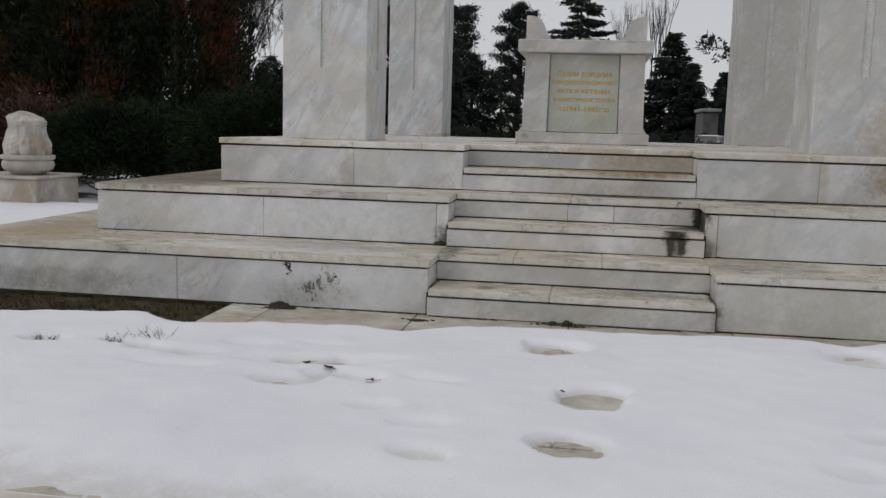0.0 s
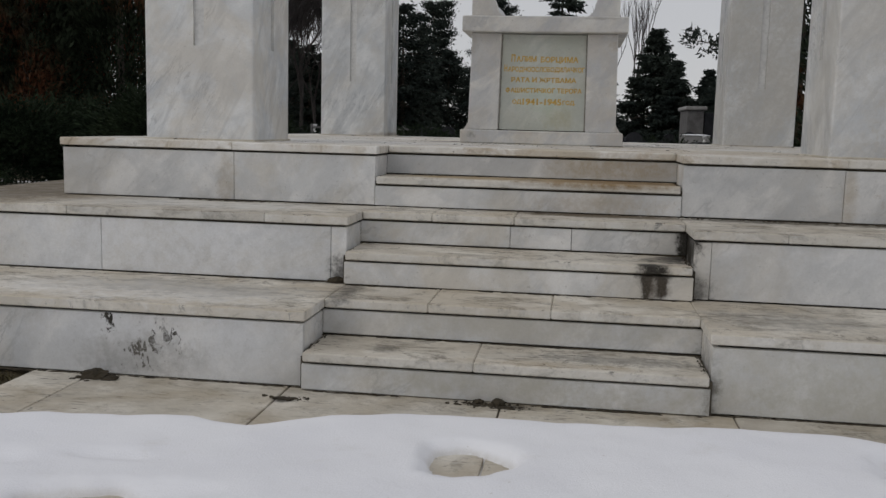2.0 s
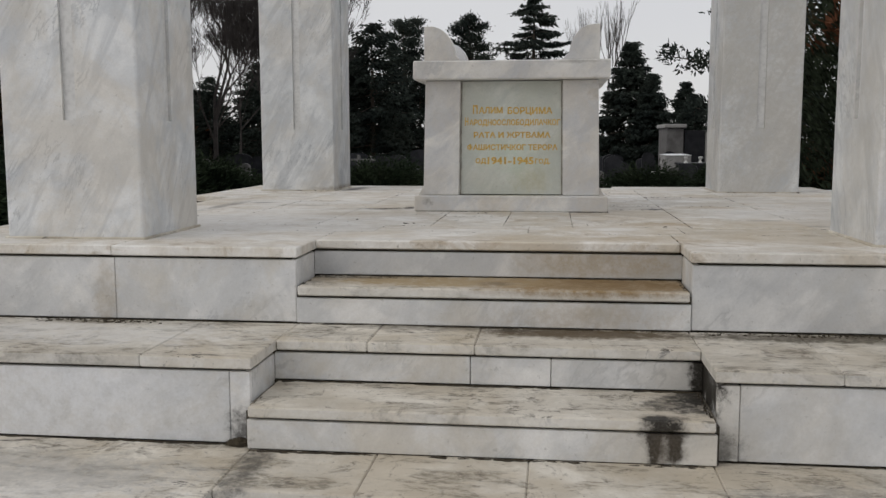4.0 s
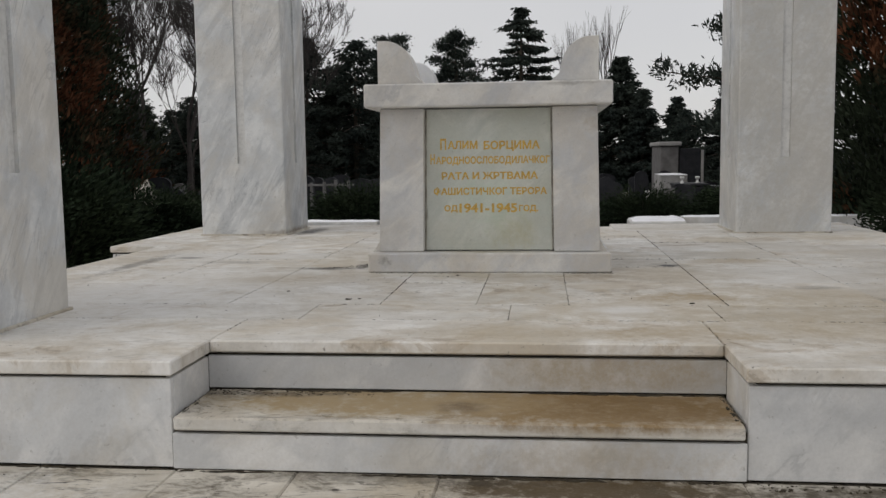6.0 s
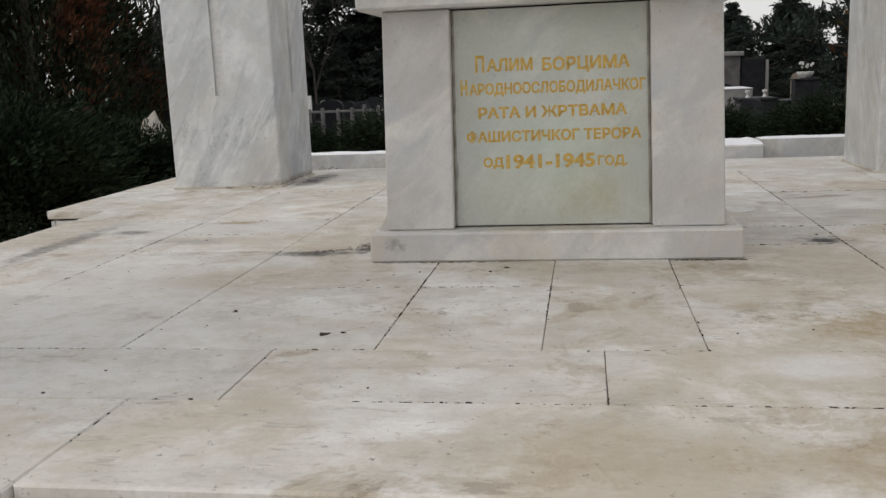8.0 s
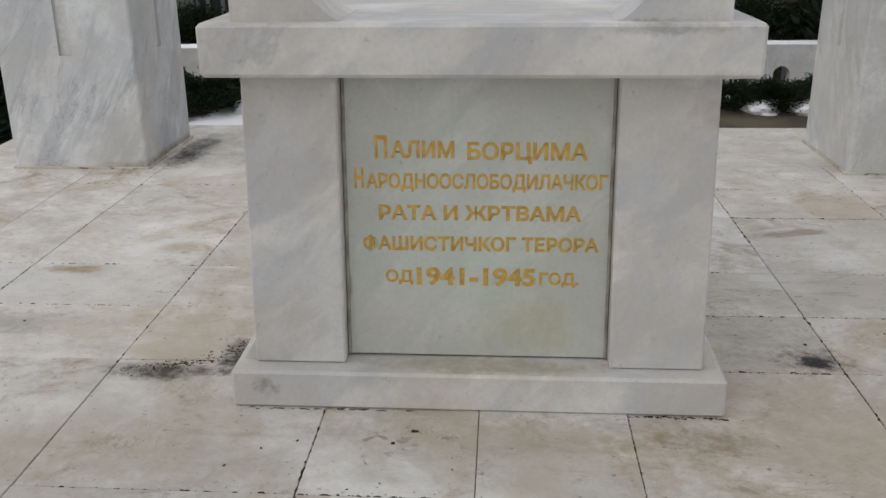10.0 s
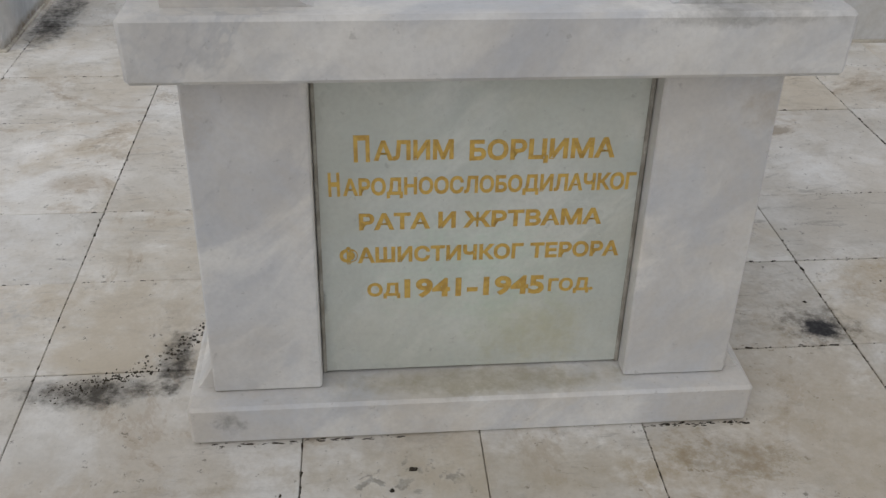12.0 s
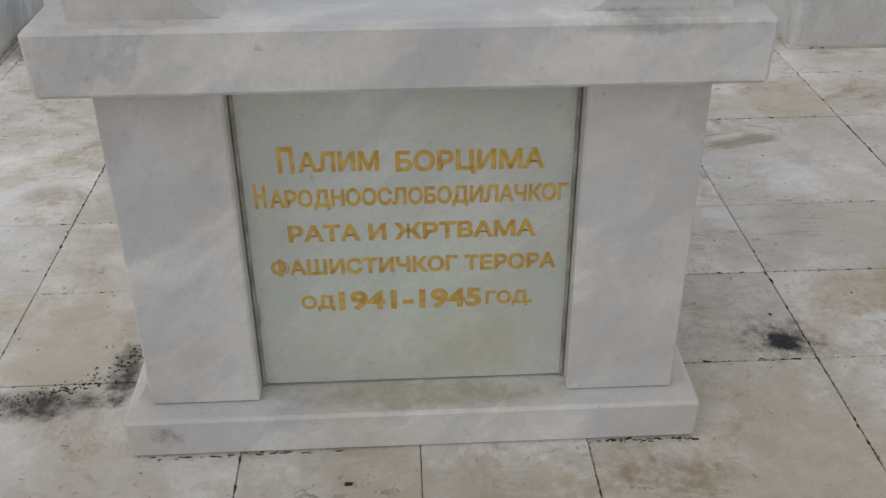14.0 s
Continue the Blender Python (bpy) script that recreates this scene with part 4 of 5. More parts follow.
# ---------------------------------------------------------------- plants
def sprigs(centres, axes, length, width, rng, droop=0.0):
    """Flat pointed sprigs, one rhomb each: arrays of corners and faces."""
    n = len(centres)
    axes = axes / (np.linalg.norm(axes, axis=1, keepdims=True) + 1e-9)
    side = np.cross(axes, rng.normal(size=(n, 3)))
    side /= np.linalg.norm(side, axis=1, keepdims=True) + 1e-9
    ln = length * rng.uniform(0.6, 1.4, (n, 1))
    wd = width * rng.uniform(0.6, 1.4, (n, 1))
    tip = centres + axes * ln + np.array([[0, 0, -droop]]) * ln
    mid = centres + axes * ln * 0.45
    v = np.stack([centres, mid + side * wd, tip, mid - side * wd], 1).reshape(-1, 3)
    return v, np.arange(4 * n).reshape(n, 4)


def limb(bm, a, b, ra, rb, n=5):
    a, b = Vector(a), Vector(b)
    turn = (b - a).to_track_quat("Z", "X").to_matrix()
    rings = []
    for p, r in ((a, ra), (b, rb)):
        rings.append([bm.verts.new(p + turn @ Vector((r * math.cos(2 * math.pi * k / n), r * math.sin(2 * math.pi * k / n), 0))) for k in range(n)])
    for k in range(n):
        bm.faces.new((rings[0][k], rings[0][(k + 1) % n], rings[1][(k + 1) % n], rings[1][k]))
    bm.faces.new(rings[1])


def crown_part(name, v, f, material, parent):
    ob = new(name, raw_mesh(name, v, f, material))
    return under(ob, parent)


def spruce(h, r, seed, whorls, per=9, name="spruce_tree", label="dark green spruce with drooping layered branches", spray=26, size=0.28, bare=0.06, power=0.9, loose=0.045):
    """A layered conifer: tapered trunk, whorls of limbs, needle sprays along each limb."""
    rng = np.random.RandomState(seed)
    ob = thing(name, (0, 0, 0), label, "tree", "conifers")
    bm = bmesh.new()
    limb(bm, (0, 0, -0.1), (0, 0, h * 0.5), h * 0.022, h * 0.013, 8)
    limb(bm, (0, 0, h * 0.5), (0, 0, h), h * 0.013, 0.01, 8)
    cs, ax = [], []
    for w in range(whorls):
        t = w / (whorls - 1)
        z_mid = h * (bare + (0.97 - bare) * t)
        reach = r * ((1 - t) ** power) * (0.8 + 0.35 * rng.rand()) + 0.10
        for k in range(per):
            a = rng.uniform(0, 2 * np.pi)
            z = min(0.985 * h, z_mid + rng.normal(0, 0.30) * h * (0.97 - bare) / whorls)
            ln = reach * rng.uniform(0.72, 1.12)
            out = np.array([math.cos(a), math.sin(a), 0])
            tip = np.array([0, 0, z]) + out * ln + np.array([0, 0, -0.26 * ln + 0.22 * ln * rng.rand()])
            base = np.array([0, 0, z])
            if k < 5:
                limb(bm, base, tip, 0.008 * h * (1 - t) + 0.008, 0.004, 3)
            n = max(6, int(spray * (0.35 + ln / r)))
            s = rng.uniform(0.12, 1.0, n) ** 0.8
            sag = -0.10 * ln * np.sin(s * np.pi)
            p = base + (tip - base) * s[:, None]
            p[:, 2] += sag
            p += rng.normal(0, loose * r, (n, 3)) * np.array([1, 1, 0.45 * loose / 0.045])
            cs.append(p)
            ax.append(out * 0.8 + rng.normal(0, 0.5, (n, 3)) * np.array([1, 1, 0.5]) + np.array([0, 0, -0.15]))
    part("trunk", bm, M_BARK, ob)
    cs, ax = np.concatenate(cs), np.concatenate(ax)
    v, f = sprigs(cs, ax, size, size * 0.22, rng, 0.15)
    crown_part("crown", v, f, M_NEEDLE, ob)
    return ob


def thuja(h, r, seed, count, material):
    """A dense column of upright fans round a hidden trunk, uneven in outline."""
    rng = np.random.RandomState(seed)
    ob = thing("thuja_tree", (0, 0, 0), "tall dense dark thuja with bronzed winter foliage", "tree", "thuja row")
    bm = bmesh.new()
    limb(bm, (0, 0, -0.1), (0, 0, h * 0.9), 0.16, 0.03, 8)
    part("trunk", bm, M_BARK, ob)
    t = rng.rand(count) ** 0.8
    a = rng.uniform(0, 2 * np.pi, count)
    lump = 1 + 0.22 * np.sin(a * 3 + t * 9 + seed) + 0.16 * np.sin(a * 7 - t * 17 + 2 * seed)
    clump = 1 + 0.14 * np.sin(a * 13 + t * 41 + seed) * np.sin(t * 57 - a * 5)
    rad = r * (1 - t ** 1.8) ** 0.75 * lump * clump * rng.uniform(0.45, 1.05, count) ** 0.7 + 0.05
    c = np.stack([rad * np.cos(a), rad * np.sin(a), 0.05 + t * h * 0.98], 1)
    out = np.stack([np.cos(a), np.sin(a), np.full(count, 1.1)], 1) + rng.normal(0, 0.5, (count, 3))
    v, f = sprigs(c, out, 0.19, 0.028, rng)
    crown_part("crown", v, f, material, ob)
    return ob


def juniper(r, h, seed, count, name="juniper_bush", label="low spreading dark green juniper bush", material=None, size=0.10):
    """A spreading bush: arching stems that carry sprays, denser at the outside."""
    rng = np.random.RandomState(seed)
    ob = thing(name, (0, 0, 0), label, "bush", "low bushes")
    bm = bmesh.new()
    cs, ax = [], []
    stems = 110
    for k in range(stems):
        a, up = rng.uniform(0, 2 * np.pi), rng.uniform(0.15, 1.25)
        ln = r * rng.uniform(0.7, 1.15)
        tip = np.array([math.cos(a) * ln * math.cos(up), math.sin(a) * ln * math.cos(up), h * (0.15 + 0.95 * math.sin(up)) * rng.uniform(0.75, 1.08)])
        if k < 18:
            limb(bm, (0, 0, -0.05), tip * 0.9, 0.02, 0.005, 3)
        n = count // stems
        s = rng.uniform(0.35, 1.05, n) ** 0.7
        p = tip * s[:, None]
        p[:, 2] += 0.12 * h * np.sin(s * np.pi)
        p += rng.normal(0, 0.09 * r, (n, 3)) * np.array([1, 1, 0.7])
        p[:, 2] = np.abs(p[:, 2])
        cs.append(p)
        flat_tip = tip * np.array([1, 1, 0.35])
        ax.append(flat_tip / np.linalg.norm(flat_tip) + rng.normal(0, 0.42, (n, 3)) * np.array([1, 1, 0.5]))
    part("stem", bm, M_BARK, ob)
    v, f = sprigs(np.concatenate(cs), np.concatenate(ax), size, size * 0.13, rng)
    crown_part("foliage", v, f, material or M_JUNIPER, ob)
    return ob


def bare_tree(h, seed, spread, depth, name="bare_tree", label="leafless deciduous tree with many thin dark branches", trunk=0.16, up=0.35):
    rng = random.Random(seed)
    ob = thing(name, (0, 0, 0), label, "tree", "leafless trees")
    trunk_bm, twig_bm = bmesh.new(), bmesh.new()

    def grow(p, d, ln, r, lvl):
        q = p
        for s in range(2):
            d = (d + Vector((rng.gauss(0, 0.10), rng.gauss(0, 0.10), 0.06))).normalized()
            e = q + d * ln * 0.5
            limb(trunk_bm if lvl < 2 else twig_bm, q, e, max(0.007, r * (1 - 0.18 * s)), max(0.006, r * (0.82 - 0.18 * s)), 6 if lvl < 2 else 3)
            q = e
        if lvl >= depth:
            return
        for _ in range(rng.choice((2, 3, 3)) + (1 if lvl == 0 else 0)):
            nd = (d + Vector((rng.gauss(0, spread), rng.gauss(0, spread), up * rng.random()))).normalized()
            grow(q if rng.random() < 0.75 else p + (q - p) * 0.6, nd, ln * rng.uniform(0.62, 0.86), r * 0.60, lvl + 1)

    grow(Vector((0, 0, -0.1)), Vector((0, 0, 1)), h * 0.24, trunk, 0)
    part("trunk", trunk_bm, M_DARKBARK, ob)
    part("twig_crown", twig_bm, M_DARKBARK, ob)
    return ob


def pine(h, seed, limbs, reach, low=0.35, name="pine_tree", label="dark pine with long level branches and needle tufts"):
    """An open pine: bare lower trunk, level limbs with upturned tufts of needles."""
    rng = np.random.RandomState(seed)
    ob = thing(name, (0, 0, 0), label, "tree", "pines")
    bm = bmesh.new()
    limb(bm, (0, 0, -0.1), (0.1, 0, h * 0.6), 0.03 * h, 0.02 * h, 8)
    limb(bm, (0.1, 0, h * 0.6), (0, 0.1, h), 0.02 * h, 0.02, 8)
    cs, ax = [], []
    for k in range(limbs):
        t = k / (limbs - 1)
        z = h * (low + (1 - low) * t)
        a = k * 2.4 + rng.uniform(-0.4, 0.4)
        ln = reach * (1 - 0.6 * t) * rng.uniform(0.7, 1.1)
        base = np.array([0, 0, z])
        tip = base + np.array([math.cos(a) * ln, math.sin(a) * ln, 0.12 * ln])
        limb(bm, base, tip, 0.035, 0.012, 4)
        for j in range(11):
            s = rng.uniform(0.2, 1.0)
            p = base + (tip - base) * s + rng.normal(0, 0.16, 3) * np.array([1, 1, 0.6]) * (0.5 + ln * 0.3)
            n = 60
            cs.append(p + rng.normal(0, 0.17, (n, 3)) * np.array([1, 1, 0.6]))
            ax.append(rng.normal(0, 0.7, (n, 3)) + np.array([math.cos(a) * 0.3, math.sin(a) * 0.3, 0.7]))
    part("trunk", bm, M_BARK, ob)
    v, f = sprigs(np.concatenate(cs), np.concatenate(ax), 0.19, 0.030, rng)
    crown_part("crown", v, f, M_NEEDLE, ob)
    return ob


def plant(ob, spots):
    """Sets a plant at the first spot, and copies at the others: x, y, scale, turn in degrees."""
    for k, (x, y, s, a) in enumerate(spots):
        m = Matrix.Translation((x, y, -0.035)) @ Matrix.Rotation(radians(a), 4, "Z") @ Matrix.Scale(s, 4)
        if k == 0:
            first = m
        else:
            copy_thing(ob, m)
    ob.matrix_basis = first


# ---------------------------------------------------------------- cemetery behind
def gravestone(w, h, seed, material, label):
    ob = thing("gravestone", (0, 0, 0), label, "gravestone", "graves")
    part("plinth", box(-w * 0.65, w * 0.65, -0.22, 0.22, -0.05, 0.30, 0.015), M_LIGHTSTONE if seed % 2 else material, ob)
    bm = bmesh.new()
    prof = [(-w / 2, 0.30), (w / 2, 0.30), (w / 2, h * 0.86)]
    prof += [(w / 2 * math.cos(a), h * 0.86 + 0.14 * h * math.sin(a)) for a in [math.pi * k / 8 for k in range(1, 8)]] + [(-w / 2, h * 0.86)]
    rings = [[bm.verts.new((px, y, pz)) for px, pz in prof] for y in (-0.07, 0.07)]
    for k in range(len(prof)):
        q = (k + 1) % len(prof)
        bm.faces.new((rings[0][k], rings[0][q], rings[1][q], rings[1][k]))
    bm.faces.new(rings[0]), bm.faces.new(rings[1][::-1])
    bmesh.ops.recalc_face_normals(bm, faces=bm.faces)
    part("headstone", bm, material, ob)
    part("grave_bed", box(-w * 0.65, w * 0.65, -1.9, -0.23, -0.05, 0.22, 0.015), material, ob)
    return ob


def vase(h, label="small white grave vase"):
    ob = new("grave_vase", mesh_from(lathe([(0.30 * h, 0), (0.32 * h, 0.08 * h), (0.17 * h, 0.30 * h), (0.15 * h, 0.45 * h), (0.33 * h, 0.72 * h), (0.36 * h, 0.94 * h), (0.26 * h, 1.0 * h)], 14), "grave_vase", M_VASE))
    return tagged(ob, label, "vase", "grave vases")


# ---------------------------------------------------------------- put it together: the setting first
build_base()
lay_strip()
build_snow()
build_earth()
build_grass()

first = pillar()
first.matrix_basis = Matrix.Translation((-2.160, 7.525, TOP))
for px, py in ((2.170, 7.560), (-2.245, 12.065), (2.215, 12.065)):
    copy_thing(first, Matrix.Translation((px, py, TOP)))

plaque = build_altar()
face_y = CY - 0.567


def on_plaque(z):
    k = (np.asarray(z) - (TOP + 0.118)) / 0.80
    return face_y + 0.0155 * k


for body, height, x0, x1, z in (("П", 0.052, -0.284, -0.250, 1.789), ("АЛИМ", 0.039, -0.242, -0.072, 1.791), ("БОРЦИМА", 0.040, -0.038, 0.279, 1.787),
                                ("Н", 0.048, -0.341, -0.316, 1.707), ("АРОДНООСЛОБОДИЛАЧКОГ", 0.035, -0.310, 0.334, 1.707),
                                ("РАТА И ЖРТВАМА", 0.035, -0.278, 0.268, 1.619), ("ФАШИСТИЧКОГ ТЕРОРА", 0.034, -0.324, 0.318, 1.532),
                                ("ОД", 0.030, -0.264, -0.188, 1.438), ("1941-1945", 0.045, -0.178, 0.150, 1.432), ("ГОД.", 0.030, 0.160, 0.268, 1.436)):
    letters(body, height, x0, x1, z, on_plaque, plaque)

build_urn(-7.40, 10.95)

# low marble walls with arched drains and a snow-capped block behind
def wall_run(x0, x1, y0, y1, top, arches):
    """A wall with small round-headed openings through its foot."""
    r, spring = 0.115, 0.255
    prof = [(x0, -0.05)]
    for ax in arches:
        prof += [(ax - r, -0.05)] + [(ax - r * math.cos(math.pi * k / 10), spring + r * math.sin(math.pi * k / 10)) for k in range(11)] + [(ax + r, -0.05)]
    prof += [(x1, -0.05), (x1, top), (x0, top)]
    bm = bmesh.new()
    face = bm.faces.new([bm.verts.new((px, y0, pz)) for px, pz in prof])
    for g in bmesh.ops.extrude_face_region(bm, geom=[face])["geom"]:
        if isinstance(g, bmesh.types.BMVert):
            g.co.y = y1
    bmesh.ops.recalc_face_normals(bm, faces=bm.faces)
    bmesh.ops.triangulate(bm, faces=[f for f in bm.faces if len(f.verts) > 4])
    return bm


def snow_cap(x0, x1, y0, y1, z, h, seed):
    """A rounded, uneven ridge of old snow on a wall."""
    rng, bm = random.Random(seed), bmesh.new()
    n = max(4, int((x1 - x0) / 0.12))
    rings = []
    for i in range(n + 1):
        x = x0 + (x1 - x0) * i / n
        k = h * (0.55 + 0.6 * abs(noise.noise(Vector((x * 1.7, seed, 0))))) * (0.45 if i in (0, n) else 1.0)
        rings.append([bm.verts.new((x, y0 + (y1 - y0) * v, z + k * w + rng.uniform(-0.003, 0.003))) for v, w in ((0.0, -0.02), (0.06, 0.55), (0.25, 0.95), (0.75, 1.0), (0.94, 0.6), (1.0, -0.02))])
    for p, q in zip(rings, rings[1:]):
        for k in range(5):
            bm.faces.new((p[k], q[k], q[k + 1], p[k + 1]))
    bm.faces.new(rings[0]), bm.faces.new(rings[-1])
    bmesh.ops.recalc_face_normals(bm, faces=bm.faces)
    return bm


wall = thing("garden_wall", (0, 20.0, 0), "low pale marble wall with small arched drains, capped with snow", "wall", kind="structure")
for x0, x1, top, arches in ((-8.0, -2.6, 0.61, (-5.9, -5.4, -4.6, -3.40, -2.95)), (2.66, 9.0, 0.66, (2.98, 3.42, 3.88, 4.5, 5.2))):
    part("wall_run", wall_run(x0, x1, 20.0, 20.4, top, arches), M_FACE, wall)
    part("snow_cap", snow_cap(x0 + 0.02, x1 - 0.02, 20.03, 20.38, top, 0.035, int(top * 100)), M_SNOW, wall, "cap of old snow")
part("end_block", box(1.75, 2.655, 19.6, 20.4, -0.05, 0.62, 0.02), M_FACE, wall)
part("snow_cap", snow_cap(1.78, 2.63, 19.63, 20.38, 0.62, 0.09, 7), M_SNOW, wall, "cap of old snow")

heap = thing("snow_heap", (2.3, 19.1, -0.035), "low heaps of old snow beside the garden wall", "snow", kind="stuff")
for x, y, a, h in ((2.2, 19.1, 0.5, 0.20), (3.35, 18.9, 0.22, 0.16), (4.0, 18.8, 0.3, 0.18), (-3.2, 18.8, 0.30, 0.17), (-2.7, 19.2, 0.35, 0.2), (-4.3, 18.6, 0.25, 0.14)):
    bm = bmesh.new()
    bmesh.ops.create_icosphere(bm, subdivisions=3, radius=1.0)
    for v in bm.verts:
        k = 1 + 0.3 * noise.noise(v.co * 2.2 + Vector((x, y, 0)))
        v.co = Vector((x + a * k * v.co.x, y + 0.3 * k * v.co.y, -0.04 + h * max(0.0, k * v.co.z)))
    part("snow_clump", bm, M_SNOW, heap)

# plants
plant(thuja(8.5, 2.0, 1, 38000, M_THUJA), ((-11.9, 25, 1.0, 0), (-16.8, 25.2, 1.05, 120), (-21.5, 25.5, 1.1, 250), (-13.6, 29, 1.2, 40), (-18.5, 30, 1.2, 200), (6.9, 21.2, 1.0, 80)))
plant(thuja(7.8, 2.1, 2, 38000, M_THUJA), ((-14.2, 24.4, 1.0, 30), (-19.2, 24.6, 1.0, 190), (9.8, 22.0, 1.0, 10), (12.6, 23.0, 1.1, 10), (-24.5, 26, 1.2, 60)))
plant(juniper(1.65, 1.70, 3, 48000), ((-5.40, 14.0, 0.90, 0), (-4.85, 15.7, 0.72, 150), (-7.5, 13.4, 0.80, 100), (-6.9, 17.0, 0.75, 200), (5.4, 15.2, 0.85, 40), (7.0, 14.0, 1.0, 250), (-8.2, 17.2, 0.82, 20), (7.2, 17.5, 1.0, 130)))
plant(juniper(1.5, 1.10, 5, 17000, "hedge_shrub", "dark clipped evergreen shrub in a low hedge"), tuple((-11.0 + 1.9 * k, 22.4 + 0.4 * math.sin(k * 2.1), 0.9 + 0.10 * math.sin(k * 1.7), k * 77) for k in range(12)))
plant(juniper(0.50, 0.30, 8, 9000, "creeping_juniper", "small creeping juniper beside the low wall", None, 0.055), ((-3.85, 18.9, 1.35, 0), (3.0, 19.2, 0.95, 90), (3.6, 19.1, 1.05, 160), (4.3, 19.2, 1.1, 40), (-4.7, 19.0, 1.3, 220), (-3.15, 19.2, 0.85, 300), (5.3, 19.2, 1.1, 10)))
plant(juniper(1.2, 1.50, 6, 9000, "russet_shrub", "leafless russet shrub with dense upright twigs", M_RUSSET, 0.13), tuple((-9.6 - 1.4 * k, 14.8 + 0.3 * math.sin(k * 1.9), 1.0, k * 55) for k in range(7)))

plant(spruce(10.5, 4.9, 11, 15, 10, spray=210, size=0.24, bare=0.12, power=0.75, loose=0.030), ((-0.97, 60, 1.0, 0),))
plant(spruce(5.7, 2.4, 12, 18, 12, label="pointed dark green conifer behind the graves", spray=190, size=0.18, loose=0.045), ((4.05, 50, 1.12, 0), (5.0, 49, 0.84, 60), (7.0, 52, 0.80, 130), (9.6, 52, 0.95, 200), (13.5, 54, 1.0, 20), (17, 52, 1.1, 70), (-20, 50, 0.8, 80)))
plant(spruce(7.0, 3.0, 13, 15, 11, label="broad dark conifer behind the graves", spray=105, size=0.22, power=0.5, loose=0.055), ((-8.2, 46, 1.0, 0), (-10.7, 47, 1.04, 90), (-14.0, 47, 0.76, 150), (-12.4, 44.5, 0.70, 310), (-9.6, 49, 0.78, 45), (-6.3, 48.5, 0.72, 170), (-17, 46, 0.58, 260), (-4.6, 47, 0.62, 30), (-1.6, 48, 0.60, 200), (1.2, 47, 0.58, 280), (6.6, 46, 0.52, 100), (9.0, 46, 0.55, 330), (-15.6, 44.5, 0.55, 15), (-13.2, 48, 0.52, 190), (-18.6, 43, 0.6, 240), (-10.0, 44, 0.46, 75), (-7.0, 45, 0.45, 220), (-21.5, 60, 0.8, 5), (-19.0, 62, 0.82, 140), (-16.5, 60, 0.74, 230), (-24.2, 58, 0.85, 320), (-14.0, 61, 0.74, 65)))
plant(pine(8.1, 14, 24, 2.3, 0.40), ((-4.45, 55, 1.0, 0), (-7.6, 52, 0.95, 110)))
plant(pine(6.6, 15, 17, 3.6, 0.26), ((6.6, 30, 1.0, 62),))
plant(bare_tree(10.0, 21, 0.30, 8, trunk=0.11), ((-11.2, 33, 1.0, 0), (-13.6, 36, 1.1, 120), (-10.6, 37, 0.95, 250), (-12.2, 31, 0.9, 60)))
plant(bare_tree(9.0, 26, 0.40, 8, trunk=0.06), ((-12.6, 40, 1.0, 0), (-10.2, 41, 1.05, 70), (-11.4, 42, 1.1, 200), (-14.0, 41, 1.0, 300)))
plant(bare_tree(6.0, 22, 0.38, 5, "bare_shrub_tree", "small leafless tree with fine grey twigs", 0.05), ((-6.3, 50, 1.05, 0), (-7.8, 54, 1.3, 140)))
plant(bare_tree(15.5, 23, 0.15, 5, "poplar_tree", "tall leafless poplar with upright pale branches", 0.11, 0.9), ((3.3, 70, 1.0, 0), (2.3, 71, 0.95, 100)))

# graves
rng = random.Random(9)
dark = gravestone(0.8, 1.30, 2, M_GRANITE, "dark polished granite gravestone with its bed")
pale = gravestone(0.6, 1.05, 3, M_LIGHTSTONE, "grey stone gravestone with its bed")
spots = [(-12 + 1.75 * i + rng.uniform(-0.5, 0.5), y + rng.uniform(-0.9, 0.9)) for y in (26.5, 28.6, 31.0, 34.0, 37.5) for i in range(15)]
dark_m = pale_m = None
cup = vase(0.36)
cup_used = False
for k, (gx, gy) in enumerate(spots):
    m = Matrix.Translation((gx, gy, -0.035)) @ Matrix.Rotation(radians(rng.uniform(-14, 14)), 4, "Z") @ Matrix.Diagonal((rng.uniform(0.5, 0.9), 0.8, rng.uniform(0.6, 1.0), 1))
    if k % 7 == 3:
        if pale_m is None:
            pale_m = m
        else:
            copy_thing(pale, m)
    else:
        if dark_m is None:
            dark_m = m
        else:
            copy_thing(dark, m)
    if k % 2 == 0:
        at = m @ Vector((rng.choice((-0.36, 0.36)), -0.02, 0.30))
        cm = Matrix.Translation((at.x, at.y - 0.12, at.z)) @ Matrix.Scale(rng.uniform(0.7, 1.1), 4)
        if not cup_used:
            cup.matrix_basis, cup_used = cm, True
        else:
            copy_thing(cup, cm)
dark.matrix_basis, pale.matrix_basis = dark_m, pale_m

tomb = thing("family_tomb", (4.3, 33, -0.035), "small pale concrete tomb with a dark granite front", "tomb")
part("wall_block", box(3.75, 4.27, 32.0, 34.2, -0.05, 1.95, 0.02), M_LIGHTSTONE, tomb)
part("roof_slab", box(3.68, 4.34, 31.9, 34.3, 1.95, 2.07, 0.02), M_TOMB, tomb)
part("granite_front", box(4.30, 4.90, 32.0, 33.6, -0.05, 1.87, 0.015), M_GRANITE, tomb, "dark polished granite front")
part("post", box(4.92, 4.99, 31.96, 32.05, -0.05, 1.82, 0.008), M_TOMB, tomb)
ledger = thing("grave_ledger", (3.7, 29.6, -0.035), "pale raised grave ledger under snow", "grave")
part("tomb_chest", box(3.38, 4.08, 29.0, 30.4, -0.05, 1.16, 0.02), M_TOMB, ledger)
